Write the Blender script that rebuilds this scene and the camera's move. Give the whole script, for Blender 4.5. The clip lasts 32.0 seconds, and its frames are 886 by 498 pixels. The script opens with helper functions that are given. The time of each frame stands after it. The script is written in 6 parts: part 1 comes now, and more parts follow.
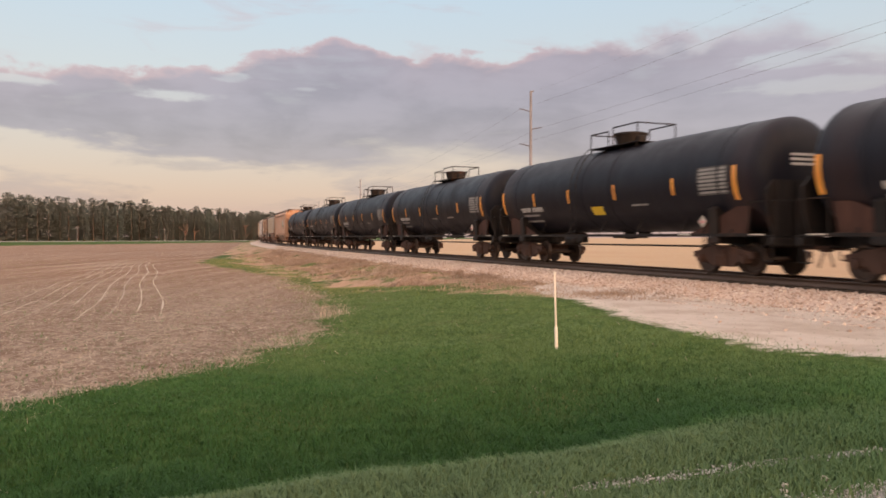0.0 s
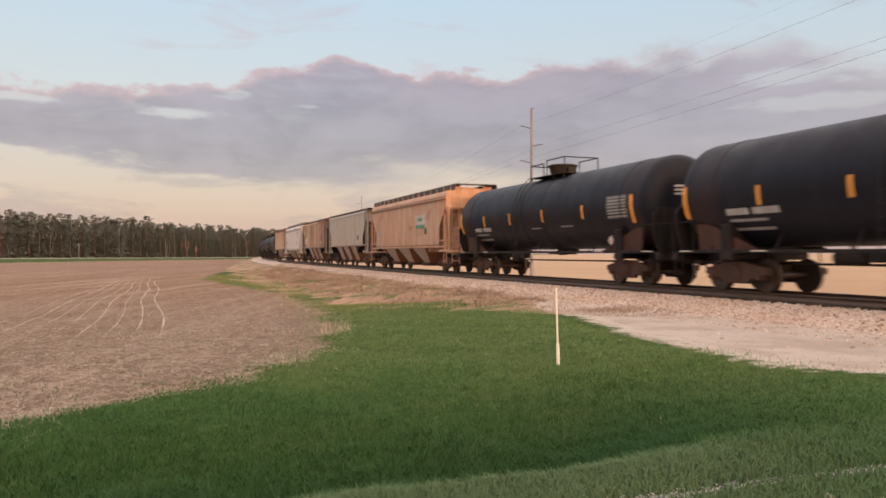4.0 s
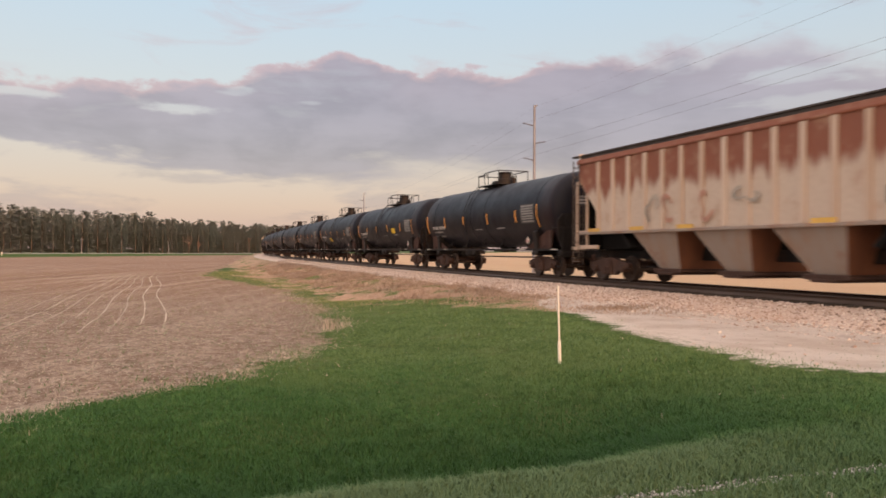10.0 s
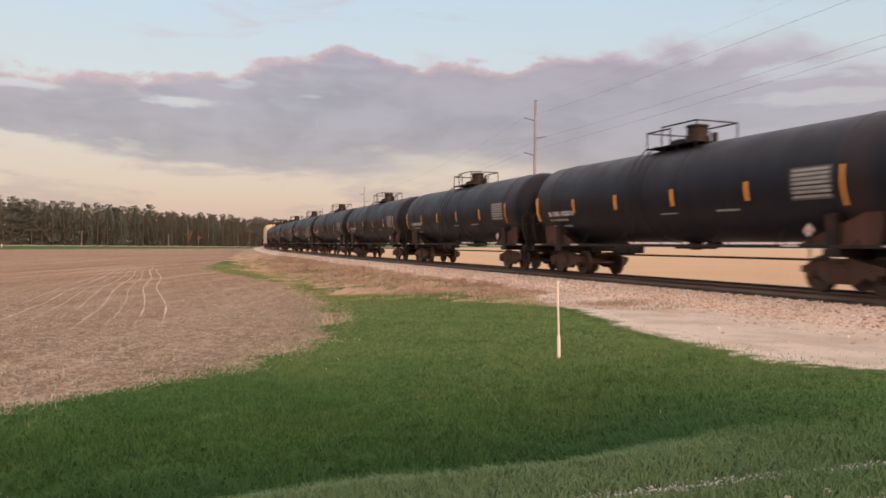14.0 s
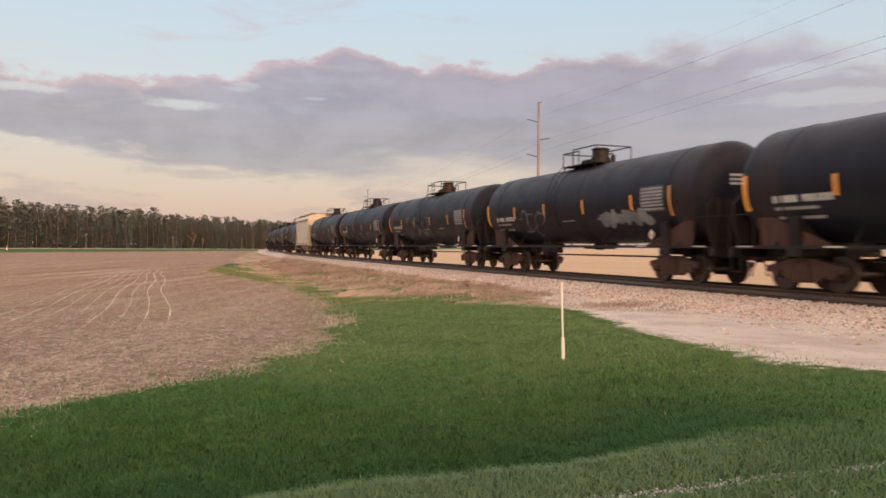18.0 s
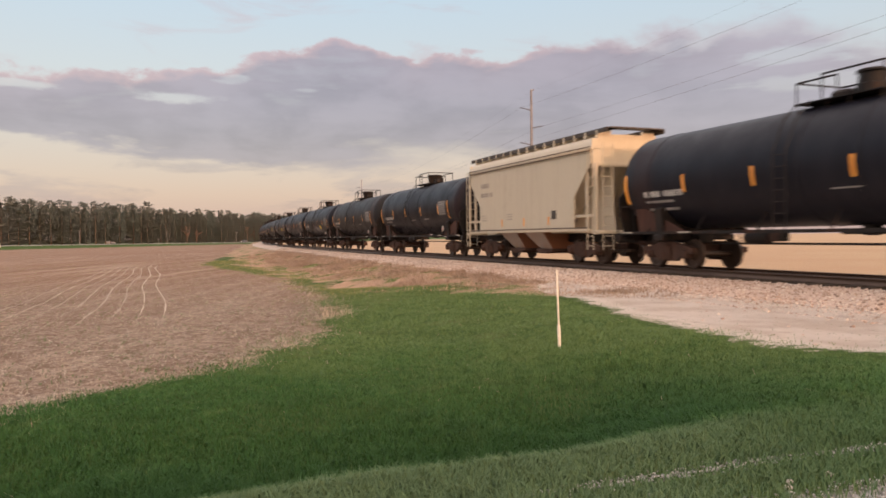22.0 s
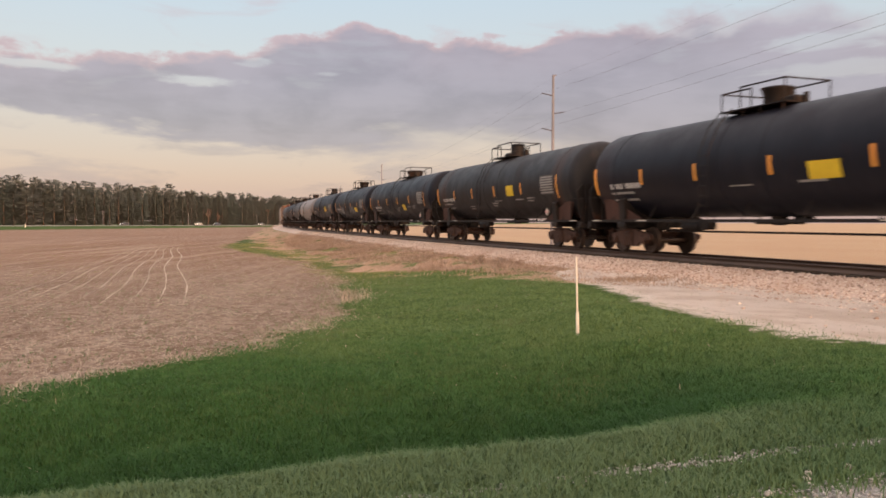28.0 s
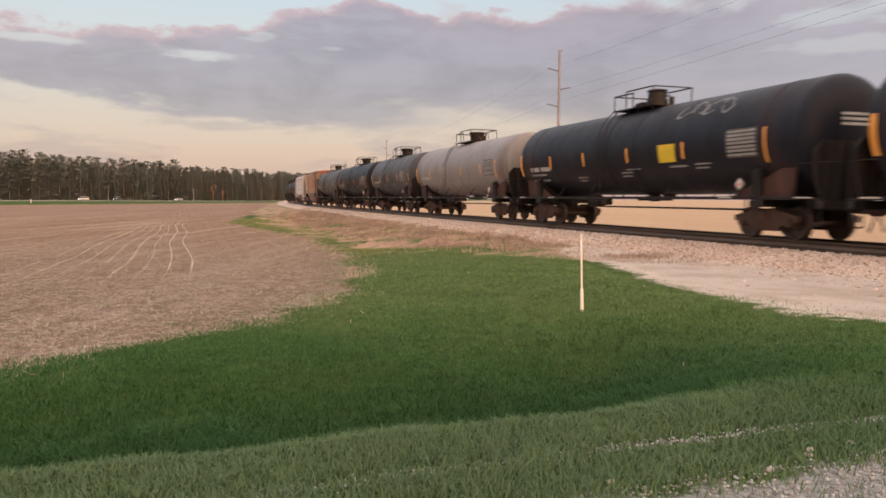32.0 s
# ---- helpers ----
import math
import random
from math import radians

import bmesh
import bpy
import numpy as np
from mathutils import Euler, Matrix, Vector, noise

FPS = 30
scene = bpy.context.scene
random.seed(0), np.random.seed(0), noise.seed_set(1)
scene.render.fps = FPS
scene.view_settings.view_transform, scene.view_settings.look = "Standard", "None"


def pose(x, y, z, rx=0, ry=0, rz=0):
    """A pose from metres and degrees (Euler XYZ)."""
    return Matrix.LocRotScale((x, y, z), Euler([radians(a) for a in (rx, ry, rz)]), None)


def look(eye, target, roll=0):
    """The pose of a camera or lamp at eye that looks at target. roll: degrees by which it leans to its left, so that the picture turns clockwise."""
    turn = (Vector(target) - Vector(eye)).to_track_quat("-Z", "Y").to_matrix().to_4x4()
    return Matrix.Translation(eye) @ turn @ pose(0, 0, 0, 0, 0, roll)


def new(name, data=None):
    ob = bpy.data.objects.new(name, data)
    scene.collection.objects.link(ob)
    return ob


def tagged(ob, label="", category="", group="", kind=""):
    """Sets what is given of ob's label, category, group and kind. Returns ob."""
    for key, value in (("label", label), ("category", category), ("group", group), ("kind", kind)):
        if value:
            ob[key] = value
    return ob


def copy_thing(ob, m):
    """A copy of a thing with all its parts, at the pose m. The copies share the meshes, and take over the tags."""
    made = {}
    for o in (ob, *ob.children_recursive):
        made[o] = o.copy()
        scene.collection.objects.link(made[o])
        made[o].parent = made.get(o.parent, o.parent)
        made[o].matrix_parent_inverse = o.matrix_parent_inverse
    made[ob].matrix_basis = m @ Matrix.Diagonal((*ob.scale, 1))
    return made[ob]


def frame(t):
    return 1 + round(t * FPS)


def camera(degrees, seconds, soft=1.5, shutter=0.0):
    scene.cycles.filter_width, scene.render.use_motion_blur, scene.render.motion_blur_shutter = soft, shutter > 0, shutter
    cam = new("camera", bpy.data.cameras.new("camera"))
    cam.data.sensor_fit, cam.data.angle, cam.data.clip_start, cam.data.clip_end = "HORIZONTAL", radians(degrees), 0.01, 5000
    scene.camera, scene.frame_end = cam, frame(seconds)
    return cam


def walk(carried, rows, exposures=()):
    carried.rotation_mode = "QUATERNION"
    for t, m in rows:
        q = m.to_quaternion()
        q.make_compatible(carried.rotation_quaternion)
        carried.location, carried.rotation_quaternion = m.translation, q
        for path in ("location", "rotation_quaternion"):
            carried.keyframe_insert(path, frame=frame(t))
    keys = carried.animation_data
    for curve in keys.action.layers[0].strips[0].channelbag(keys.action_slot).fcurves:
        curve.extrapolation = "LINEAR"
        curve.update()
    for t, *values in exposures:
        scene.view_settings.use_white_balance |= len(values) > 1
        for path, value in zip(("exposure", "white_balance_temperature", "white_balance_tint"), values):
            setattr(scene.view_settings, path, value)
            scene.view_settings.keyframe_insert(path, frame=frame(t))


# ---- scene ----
# ---- the camera: hand-held, standing on the gravel road, panning a little ----
EYE = (0.0, 0.0, 1.6)
cam = camera(60.96, 32.0, soft=1.7, shutter=0.35)
TURNS = (
    (0, 89.088, -0.012, -0.011), (0.5, 89.267, -0.127, -0.136), (1, 89.775, -0.105, -0.176), (1.5, 90.211, -0.008, -0.183),
    (2, 90.332, 0.041, -0.115), (2.5, 90.372, 0.051, -0.077), (3, 90.349, 0.073, -0.010), (3.5, 90.334, 0.059, 0.052),
    (5.5, 90.449, 0.031, 0.138), (6, 90.465, 0.065, 0.175), (6.5, 90.457, 0.031, 0.184), (7, 90.385, 0.033, 0.237),
    (7.5, 90.160, -0.062, 0.301), (8, 89.878, -0.139, 0.339), (8.5, 89.683, -0.258, 0.350), (9, 89.667, -0.349, 0.299),
    (9.5, 89.861, -0.345, 0.254), (10, 90.119, -0.254, 0.245), (10.5, 90.305, -0.120, 0.258), (11, 90.329, 0.029, 0.299),
    (11.5, 90.200, 0.088, 0.363), (12, 89.829, 0.059, 0.445), (12.5, 89.449, -0.142, 0.481), (13, 89.100, -0.315, 0.454),
    (13.5, 88.800, -0.528, 0.430), (14, 89.700, -0.578, 0.247), (14.5, 89.578, -0.459, 0.333), (16.5, 89.489, -0.497, 0.510),
    (17, 89.578, -0.439, 0.516), (17.5, 89.691, -0.450, 0.526), (18, 89.837, -0.421, 0.533), (18.5, 90.014, -0.390, 0.541),
    (19, 90.064, -0.272, 0.567), (19.5, 89.959, -0.074, 0.621), (20, 89.685, 0.193, 0.561), (20.5, 89.386, 0.442, 0.496),
    (21, 89.172, 0.584, 0.281), (21.5, 89.048, 0.605, 0.140), (22, 89.063, 0.574, 0.128), (22.5, 89.179, 0.503, 0.206),
    (23, 89.360, 0.433, 0.334), (23.5, 89.540, 0.299, 0.472), (24, 89.605, 0.168, 0.562), (24.5, 89.533, 0.027, 0.651),
    (25, 89.091, -0.161, 0.738), (25.5, 88.378, -0.754, 0.757), (27.5, 87.977, -0.046, 1.608), (28, 87.951, -0.135, 1.611),
    (28.5, 87.932, -0.230, 1.622), (29, 87.982, -0.207, 1.675), (29.5, 88.061, -0.258, 1.732), (30, 87.953, -0.114, 1.778),
    (30.5, 87.549, -0.091, 1.854), (31, 86.966, -0.087, 1.907), (31.5, 86.365, -0.145, 1.980), (32, 86.148, -0.324, 1.979),
)
walk(cam, [(t, pose(*EYE, rx, ry, rz)) for t, rx, ry, rz in TURNS])

# ---- world, sun ----
SUN_AZ, SUN_EL = radians(157.0), radians(5.0)      # clockwise from +y
TO_SUN = Vector((math.sin(SUN_AZ) * math.cos(SUN_EL), math.cos(SUN_AZ) * math.cos(SUN_EL), math.sin(SUN_EL)))
sun_data = bpy.data.lights.new("sun", "SUN")
sun_data.energy, sun_data.angle, sun_data.color = 2.7, radians(1.5), (1.0, 0.54, 0.32)
sun = new("sun", sun_data)
sun.matrix_world = look(TO_SUN * 50, (0, 0, 0))


class Nodes:
    """Short hand for node trees."""

    def __init__(self, tree):
        self.tree = tree
        tree.nodes.clear()

    def add(self, kind, **keep):
        n = self.tree.nodes.new(kind)
        for k, v in keep.items():
            if k in n.inputs:
                self.put(n.inputs[k], v)
        return n

    def put(self, socket, v):
        if isinstance(v, bpy.types.NodeSocket):
            self.tree.links.new(v, socket)
        elif v is not None:
            socket.default_value = v

    def math(self, op, a, b=None, c=None, clamp=False):
        n = self.tree.nodes.new("ShaderNodeMath")
        n.operation, n.use_clamp = op, clamp
        for s, v in zip(n.inputs, (a, b, c)):
            self.put(s, v)
        return n.outputs[0]

    def mix(self, f, a, b, blend="MIX"):
        n = self.tree.nodes.new("ShaderNodeMix")
        n.data_type, n.blend_type = "RGBA", blend
        self.put(n.inputs[0], f)
        for s, v in ((n.inputs[6], a), (n.inputs[7], b)):
            self.put(s, (*v, 1.0) if isinstance(v, tuple) and len(v) == 3 else v)
        return n.outputs[2]

    def noise(self, vec, scale, detail=4.0, rough=0.55, distort=0.0):
        n = self.add("ShaderNodeTexNoise", Vector=vec, Scale=scale, Detail=detail, Roughness=rough, Distortion=distort)
        return n.outputs["Fac"]

    def ramp(self, f, stops, smooth=False):
        n = self.tree.nodes.new("ShaderNodeValToRGB")
        if smooth:
            n.color_ramp.interpolation = "EASE"
        el = n.color_ramp.elements
        while len(el) < len(stops):
            el.new(0.5)
        for e, (at, col) in zip(el, stops):
            e.position = at
            e.color = (*col, 1.0) if isinstance(col, tuple) else (col, col, col, 1.0)
        self.put(n.inputs[0], f)
        return n.outputs[0]

    def range(self, v, a, b, c=0.0, d=1.0):
        n = self.tree.nodes.new("ShaderNodeMapRange")
        n.interpolation_type = "SMOOTHSTEP"
        for s, x in zip(n.inputs, (v, a, b, c, d)):
            self.put(s, x)
        return n.outputs[0]


def build_world():
    w = bpy.data.worlds.new("evening_sky")
    scene.world = w
    w.use_nodes = True
    N = Nodes(w.node_tree)
    co = N.add("ShaderNodeTexCoord").outputs["Generated"]
    sep = N.add("ShaderNodeSeparateXYZ", Vector=co)
    x, y, z = sep.outputs
    el = N.math("ARCSINE", z)                                    # radians above the horizon
    az = N.math("ARCTAN2", x, y)                                 # radians, clockwise from +y
    sky = N.add("ShaderNodeTexSky")
    sky.sky_type, sky.sun_disc = "NISHITA", False
    sky.sun_elevation, sky.sun_rotation = SUN_EL, SUN_AZ
    sky.air_density, sky.dust_density = 1.0, 2.0
    up = N.math("DIVIDE", el, 1.5708, clamp=True)
    # the even light of thin high cloud: cream low down, pale blue above
    haze = N.ramp(up, [(0.0, (0.57, 0.41, 0.385)), (0.035, (0.635, 0.46, 0.405)), (0.075, (0.61, 0.50, 0.46)), (0.13, (0.585, 0.60, 0.62)),
                       (0.21, (0.51, 0.625, 0.73)), (0.36, (1.19, 1.08, 1.07)), (1.0, (1.72, 1.42, 1.34))])
    # cloud bank: one long layered bank; its top and foot change with the bearing, both torn by noise
    turn = N.math("MULTIPLY_ADD", az, 0.5, 0.5, clamp=True)
    crest = N.ramp(turn, [(0.0, 0.17), (0.234, 0.193), (0.335, 0.207), (0.36, 0.216), (0.385, 0.234), (0.4315, 0.2545), (0.465, 0.238), (0.5435, 0.231),
                          (0.580, 0.243), (0.651, 0.250), (0.7165, 0.240), (0.766, 0.205), (1.0, 0.22)])
    belly = N.ramp(turn, [(0.0, 0.15), (0.234, 0.121), (0.303, 0.110), (0.343, 0.097), (0.395, 0.088), (0.55, 0.075), (0.65, 0.06), (1.0, 0.05)])
    flat = N.add("ShaderNodeCombineXYZ", X=N.math("MULTIPLY", az, 3.0), Y=N.math("MULTIPLY", el, 13.0), Z=0.37).outputs[0]
    wide = N.add("ShaderNodeCombineXYZ", X=N.math("MULTIPLY", az, 3.4), Y=N.math("MULTIPLY", el, 6.0), Z=2.3).outputs[0]
    lump = N.noise(wide, 4.6, 5.0, 0.52, 0.25)
    fine = N.noise(flat, 1.9, 6.0, 0.54, 0.3)
    shred = N.noise(flat, 4.4, 5.0, 0.55, 0.3)
    tops = N.math("ADD", N.math("SUBTRACT", el, crest), N.math("ADD", N.math("MULTIPLY", N.math("SUBTRACT", lump, 0.5), -0.062), N.math("MULTIPLY", N.math("SUBTRACT", shred, 0.5), -0.020)))
    foot = N.math("ADD", N.math("SUBTRACT", el, belly), N.math("ADD", N.math("MULTIPLY", N.math("SUBTRACT", fine, 0.5), 0.105), N.math("MULTIPLY", N.math("SUBTRACT", shred, 0.5), 0.03)))
    soft = N.range(az, 0.12, 0.45)                               # the bank frays towards the right
    band = N.math("MULTIPLY", N.range(tops, N.math("MULTIPLY_ADD", soft, 0.025, 0.004), N.math("MULTIPLY_ADD", soft, -0.02, -0.005)), N.range(foot, -0.004, N.math("MULTIPLY_ADD", N.range(az, -0.3, 0.0), 0.035, 0.014)))
    holes = N.range(N.math("ADD", fine, N.math("MULTIPLY", N.math("SUBTRACT", shred, 0.5), 0.35)), 0.30, 0.43)
    bank = N.math("MULTIPLY", band, N.math("ADD", 0.82, N.math("MULTIPLY", holes, 0.17)))

    def gap(a0, e0, wa, we):
        """A torn gap in the bank where the pale sky shows."""
        u = N.math("DIVIDE", N.math("SUBTRACT", az, a0), wa)
        v = N.math("DIVIDE", N.math("SUBTRACT", el, e0), we)
        r = N.math("SQRT", N.math("ADD", N.math("MULTIPLY", u, u), N.math("MULTIPLY", v, v)))
        r = N.math("ADD", r, N.math("MULTIPLY", N.math("SUBTRACT", shred, 0.5), 2.6))
        return N.range(r, 0.35, 1.0)
    for a0, e0, wa, we, part_open in ((-0.335, 0.174, 0.060, 0.009, 0.75), (-0.520, 0.180, 0.050, 0.008, 0.70), (-0.178, 0.190, 0.026, 0.004, 0.30),
                                      (0.455, 0.215, 0.12, 0.014, 0.50), (0.50, 0.178, 0.14, 0.012, 0.42), (-0.27, 0.200, 0.025, 0.008, 0.35)):
        bank = N.math("MULTIPLY", bank, N.math("MULTIPLY_ADD", gap(a0, e0, wa, we), part_open, 1.0 - part_open))
    wisp = N.math("MULTIPLY", N.math("MULTIPLY", N.range(el, 0.17, 0.24), N.range(el, 0.75, 0.30)), N.math("MULTIPLY", N.range(N.noise(flat, 1.7, 6.0, 0.6, 0.6), 0.54, 0.74), 0.42))
    streak = N.math("MULTIPLY", N.math("MULTIPLY", N.range(el, 0.022, 0.05), N.range(el, 0.15, 0.10)), N.math("MULTIPLY", N.range(N.noise(flat, 2.2, 5.0, 0.55, 0.3), 0.50, 0.66), 0.5))
    cloud = N.math("MAXIMUM", bank, N.math("MAXIMUM", wisp, streak))
    rim = N.math("MULTIPLY", N.range(tops, -0.020, 0.003), N.range(az, 0.55, 0.0, 0.35, 1.0))
    rim = N.math("MAXIMUM", N.math("MULTIPLY", rim, 0.70), N.math("MULTIPLY", N.range(tops, -0.07, 0.01), 0.12))
    grey = N.mix(N.range(N.math("ADD", N.math("MULTIPLY", lump, 0.4), N.math("MULTIPLY", fine, 0.6)), 0.36, 0.62), (0.262, 0.205, 0.272), (0.350, 0.284, 0.356))
    grey = N.mix(N.math("MULTIPLY", soft, 0.45), grey, (0.47, 0.42, 0.49))
    tone = N.mix(rim, grey, (0.68, 0.42, 0.415))
    col = N.mix(cloud, haze, tone)
    # the glow round the low sun
    near = N.add("ShaderNodeVectorMath")
    near.operation = "DOT_PRODUCT"
    N.put(near.inputs[0], co)
    near.inputs[1].default_value = tuple(TO_SUN)
    lobe = N.math("POWER", N.math("MAXIMUM", near.outputs["Value"], 0.0), 1.6)
    col = N.mix(lobe, col, (2.8, 1.75, 1.10))
    back = N.add("ShaderNodeBackground", Color=col, Strength=0.93)
    clear = N.add("ShaderNodeBackground", Color=sky.outputs[0], Strength=0.06)
    both = N.add("ShaderNodeAddShader")
    N.put(both.inputs[0], back.outputs[0])
    N.put(both.inputs[1], clear.outputs[0])
    out = N.add("ShaderNodeOutputWorld")
    N.put(out.inputs["Surface"], both.outputs[0])


build_world()
scene.view_settings.exposure = 0.0


# ---- materials ----
def material(name, build, rough=0.7, metal=0.0, spec=0.5):
    m = bpy.data.materials.new(name)
    m.use_nodes = True
    N = Nodes(m.node_tree)
    bsdf = N.add("ShaderNodeBsdfPrincipled", Roughness=rough, Metallic=metal)
    bsdf.inputs["Specular IOR Level"].default_value = spec
    co = N.add("ShaderNodeTexCoord").outputs["Object"]
    got = build(N, co, bsdf)
    if got is not None:
        N.put(bsdf.inputs["Base Color"], (*got, 1.0) if isinstance(got, tuple) else got)
    N.put(N.add("ShaderNodeOutputMaterial").inputs["Surface"], bsdf.outputs[0])
    return m


def relief(N, bsdf, height, strength, distance):
    b = N.add("ShaderNodeBump", Height=height, Strength=strength, Distance=distance)
    N.put(bsdf.inputs["Normal"], b.outputs[0])


def uplit(N, bsdf, share):
    """Thin leaves and blades take the sky's light much like the turf as a whole: their normal leans upwards."""
    g = N.add("ShaderNodeNewGeometry").outputs["Normal"]
    n = N.tree.nodes.new("ShaderNodeMix")
    n.data_type = "VECTOR"
    n.inputs[0].default_value = share
    N.put(n.inputs[4], g)
    n.inputs[5].default_value = (0.0, 0.0, 1.0)
    m = N.add("ShaderNodeVectorMath")
    m.operation = "NORMALIZE"
    N.put(m.inputs[0], n.outputs[1])
    N.put(bsdf.inputs["Normal"], m.outputs[0])


def shifted(N, co):
    """Object coordinates, moved by the object's own random number so that twins differ."""
    r = N.add("ShaderNodeObjectInfo").outputs["Random"]
    off = N.add("ShaderNodeCombineXYZ", X=N.math("MULTIPLY", r, 61.0), Y=N.math("MULTIPLY", r, 37.0), Z=N.math("MULTIPLY", r, 17.0)).outputs[0]
    n = N.add("ShaderNodeVectorMath")
    N.put(n.inputs[0], co)
    N.put(n.inputs[1], off)
    return n.outputs[0], r


def stretched(N, co, sx, sy, sz):
    n = N.add("ShaderNodeMapping", Vector=co)
    n.inputs["Scale"].default_value = (sx, sy, sz)
    return n.outputs[0]


def paint(name, base, dust, rust=0.25, rough=0.45, streak=0.5, spec=0.5, rustcol=(0.16, 0.06, 0.03), saddle=0.0):
    """Weathered railway paint: runs of dirt, dust and rust."""
    def build(N, co, bsdf):
        own, r = shifted(N, co)
        runs = N.noise(stretched(N, own, 2.6, 2.6, 0.32), 1.0, 5.0, 0.6)
        spots = N.noise(own, 0.9, 6.0, 0.65)
        grain = N.noise(own, 9.0, 4.0, 0.6)
        c = N.mix(N.math("MULTIPLY", N.range(runs, 0.42, 0.75), streak), base, dust)
        c = N.mix(N.math("MULTIPLY", N.range(spots, 0.56, 0.72), rust), c, rustcol)
        if saddle:
            sep = N.add("ShaderNodeSeparateXYZ", Vector=co)
            ax = N.math("ADD", N.math("ABSOLUTE", sep.outputs[0]), N.math("MULTIPLY", N.math("SUBTRACT", runs, 0.5), 1.2))
            ends = N.math("MULTIPLY", N.range(ax, 6.55, 7.15), N.range(ax, 8.0, 7.55))
            dn = N.range(sep.outputs[2], 5.4, 2.4)
            c = N.mix(N.math("MULTIPLY", N.math("MULTIPLY", ends, dn), saddle), c, rustcol)
        c = N.mix(N.math("MULTIPLY", grain, 0.25), c, tuple(b * 0.6 for b in base))
        N.put(bsdf.inputs["Roughness"], N.math("ADD", rough, N.math("MULTIPLY", N.math("SUBTRACT", spots, 0.45), 0.5)))
        relief(N, bsdf, N.math("ADD", grain, N.math("MULTIPLY", spots, 2.0)), 0.12, 0.02)
        return c
    return material(name, build, rough, 0.0, spec)


def plain(name, base, vary=0.3, rough=0.7, metal=0.0, scale=6.0, spec=0.4):
    def build(N, co, bsdf):
        own, r = shifted(N, co)
        a = N.noise(own, scale, 5.0, 0.6)
        b = N.noise(own, scale * 0.17, 4.0, 0.6)
        c = N.mix(N.math("MULTIPLY", a, vary), base, tuple(v * 0.35 for v in base))
        c = N.mix(N.math("MULTIPLY", N.range(b, 0.35, 0.7), vary), c, tuple(min(1, v * 1.5) for v in base))
        relief(N, bsdf, a, 0.2, 0.01)
        return c
    return material(name, build, rough, metal, spec)


M_BLACK = paint("tank_black", (0.0095, 0.0104, 0.0180), (0.0195, 0.0200, 0.0290), 0.10, 0.46, 0.6, 0.20, (0.060, 0.028, 0.022), 0.34)
M_GREYTANK = paint("tank_grey", (0.060, 0.062, 0.070), (0.11, 0.10, 0.10), 0.25, 0.5, 0.6, 0.3, (0.10, 0.05, 0.035), 0.6)
M_DUSTYTANK = paint("tank_dusty", (0.020, 0.020, 0.024), (0.044, 0.042, 0.044), 0.2, 0.5, 0.7, 0.2, (0.08, 0.04, 0.03), 0.5)
M_PALETANK = paint("tank_pale", (0.26, 0.24, 0.24), (0.17, 0.15, 0.145), 0.25, 0.5, 0.7, 0.5, (0.12, 0.065, 0.045), 0.75)
M_FRAME = paint("frame_black", (0.015, 0.013, 0.013), (0.045, 0.032, 0.026), 0.6, 0.6, 0.7, 0.22, (0.09, 0.036, 0.020))
M_TRUCK = paint("truck_rust", (0.060, 0.033, 0.025), (0.105, 0.056, 0.040), 0.6, 0.75, 0.7, 0.3, (0.12, 0.050, 0.025))
M_GUSSET = paint("gusset_rust", (0.060, 0.029, 0.022), (0.105, 0.050, 0.036), 0.5, 0.75, 0.8, 0.25, (0.045, 0.024, 0.018))
M_STEEL = plain("wheel_steel", (0.075, 0.052, 0.042), 0.4, 0.5, 0.6)
M_RAILTOP = plain("rail_steel", (0.11, 0.075, 0.058), 0.4, 0.5, 0.5, 3.0)
M_TIE = plain("tie_wood", (0.060, 0.047, 0.038), 0.6, 0.9, 0.0, 4.0, 0.2)
M_ORANGE = paint("hopper_orange", (0.50, 0.285, 0.185), (0.54, 0.43, 0.35), 0.55, 0.6, 0.9, 0.35, (0.27, 0.105, 0.05))
M_GREYHOP = paint("hopper_grey", (0.46, 0.435, 0.415), (0.37, 0.335, 0.31), 0.35, 0.6, 0.9, 0.35, (0.34, 0.235, 0.17))
M_WHITEHOP = paint("hopper_white", (0.66, 0.60, 0.57), (0.52, 0.46, 0.42), 0.15, 0.55, 0.6, 0.4, (0.33, 0.20, 0.13))


def panel_paint(name, low, high, at, dust, front=None):
    """Ribbed side whose upper part has rusted: low and high colours meet in runs at the height at."""
    def build(N, co, bsdf):
        own, r = shifted(N, co)
        sep = N.add("ShaderNodeSeparateXYZ", Vector=co)
        runs = N.noise(stretched(N, own, 2.2, 2.2, 0.25), 1.0, 5.0, 0.6)
        spots = N.noise(own, 1.3, 6.0, 0.65)
        grain = N.noise(own, 8.0, 4.0, 0.6)
        up = N.range(N.math("ADD", sep.outputs[2], N.math("MULTIPLY", N.math("SUBTRACT", runs, 0.5), 1.8)), at - 0.25, at + 0.25)
        c = N.mix(up, low, high)
        if front:
            # the sheets at the front end kept their darker coat
            c = N.mix(N.range(N.math("ADD", sep.outputs[0], N.math("MULTIPLY", N.math("SUBTRACT", spots, 0.5), 1.5)), front - 0.25, front + 0.25), c, high)
        c = N.mix(N.math("MULTIPLY", N.range(spots, 0.5, 0.7), 0.6), c, dust)
        c = N.mix(N.math("MULTIPLY", grain, 0.3), c, tuple(v * 0.6 for v in high))
        relief(N, bsdf, N.math("ADD", grain, spots), 0.15, 0.02)
        return c
    return material(name, build, 0.7, 0.0, 0.3)


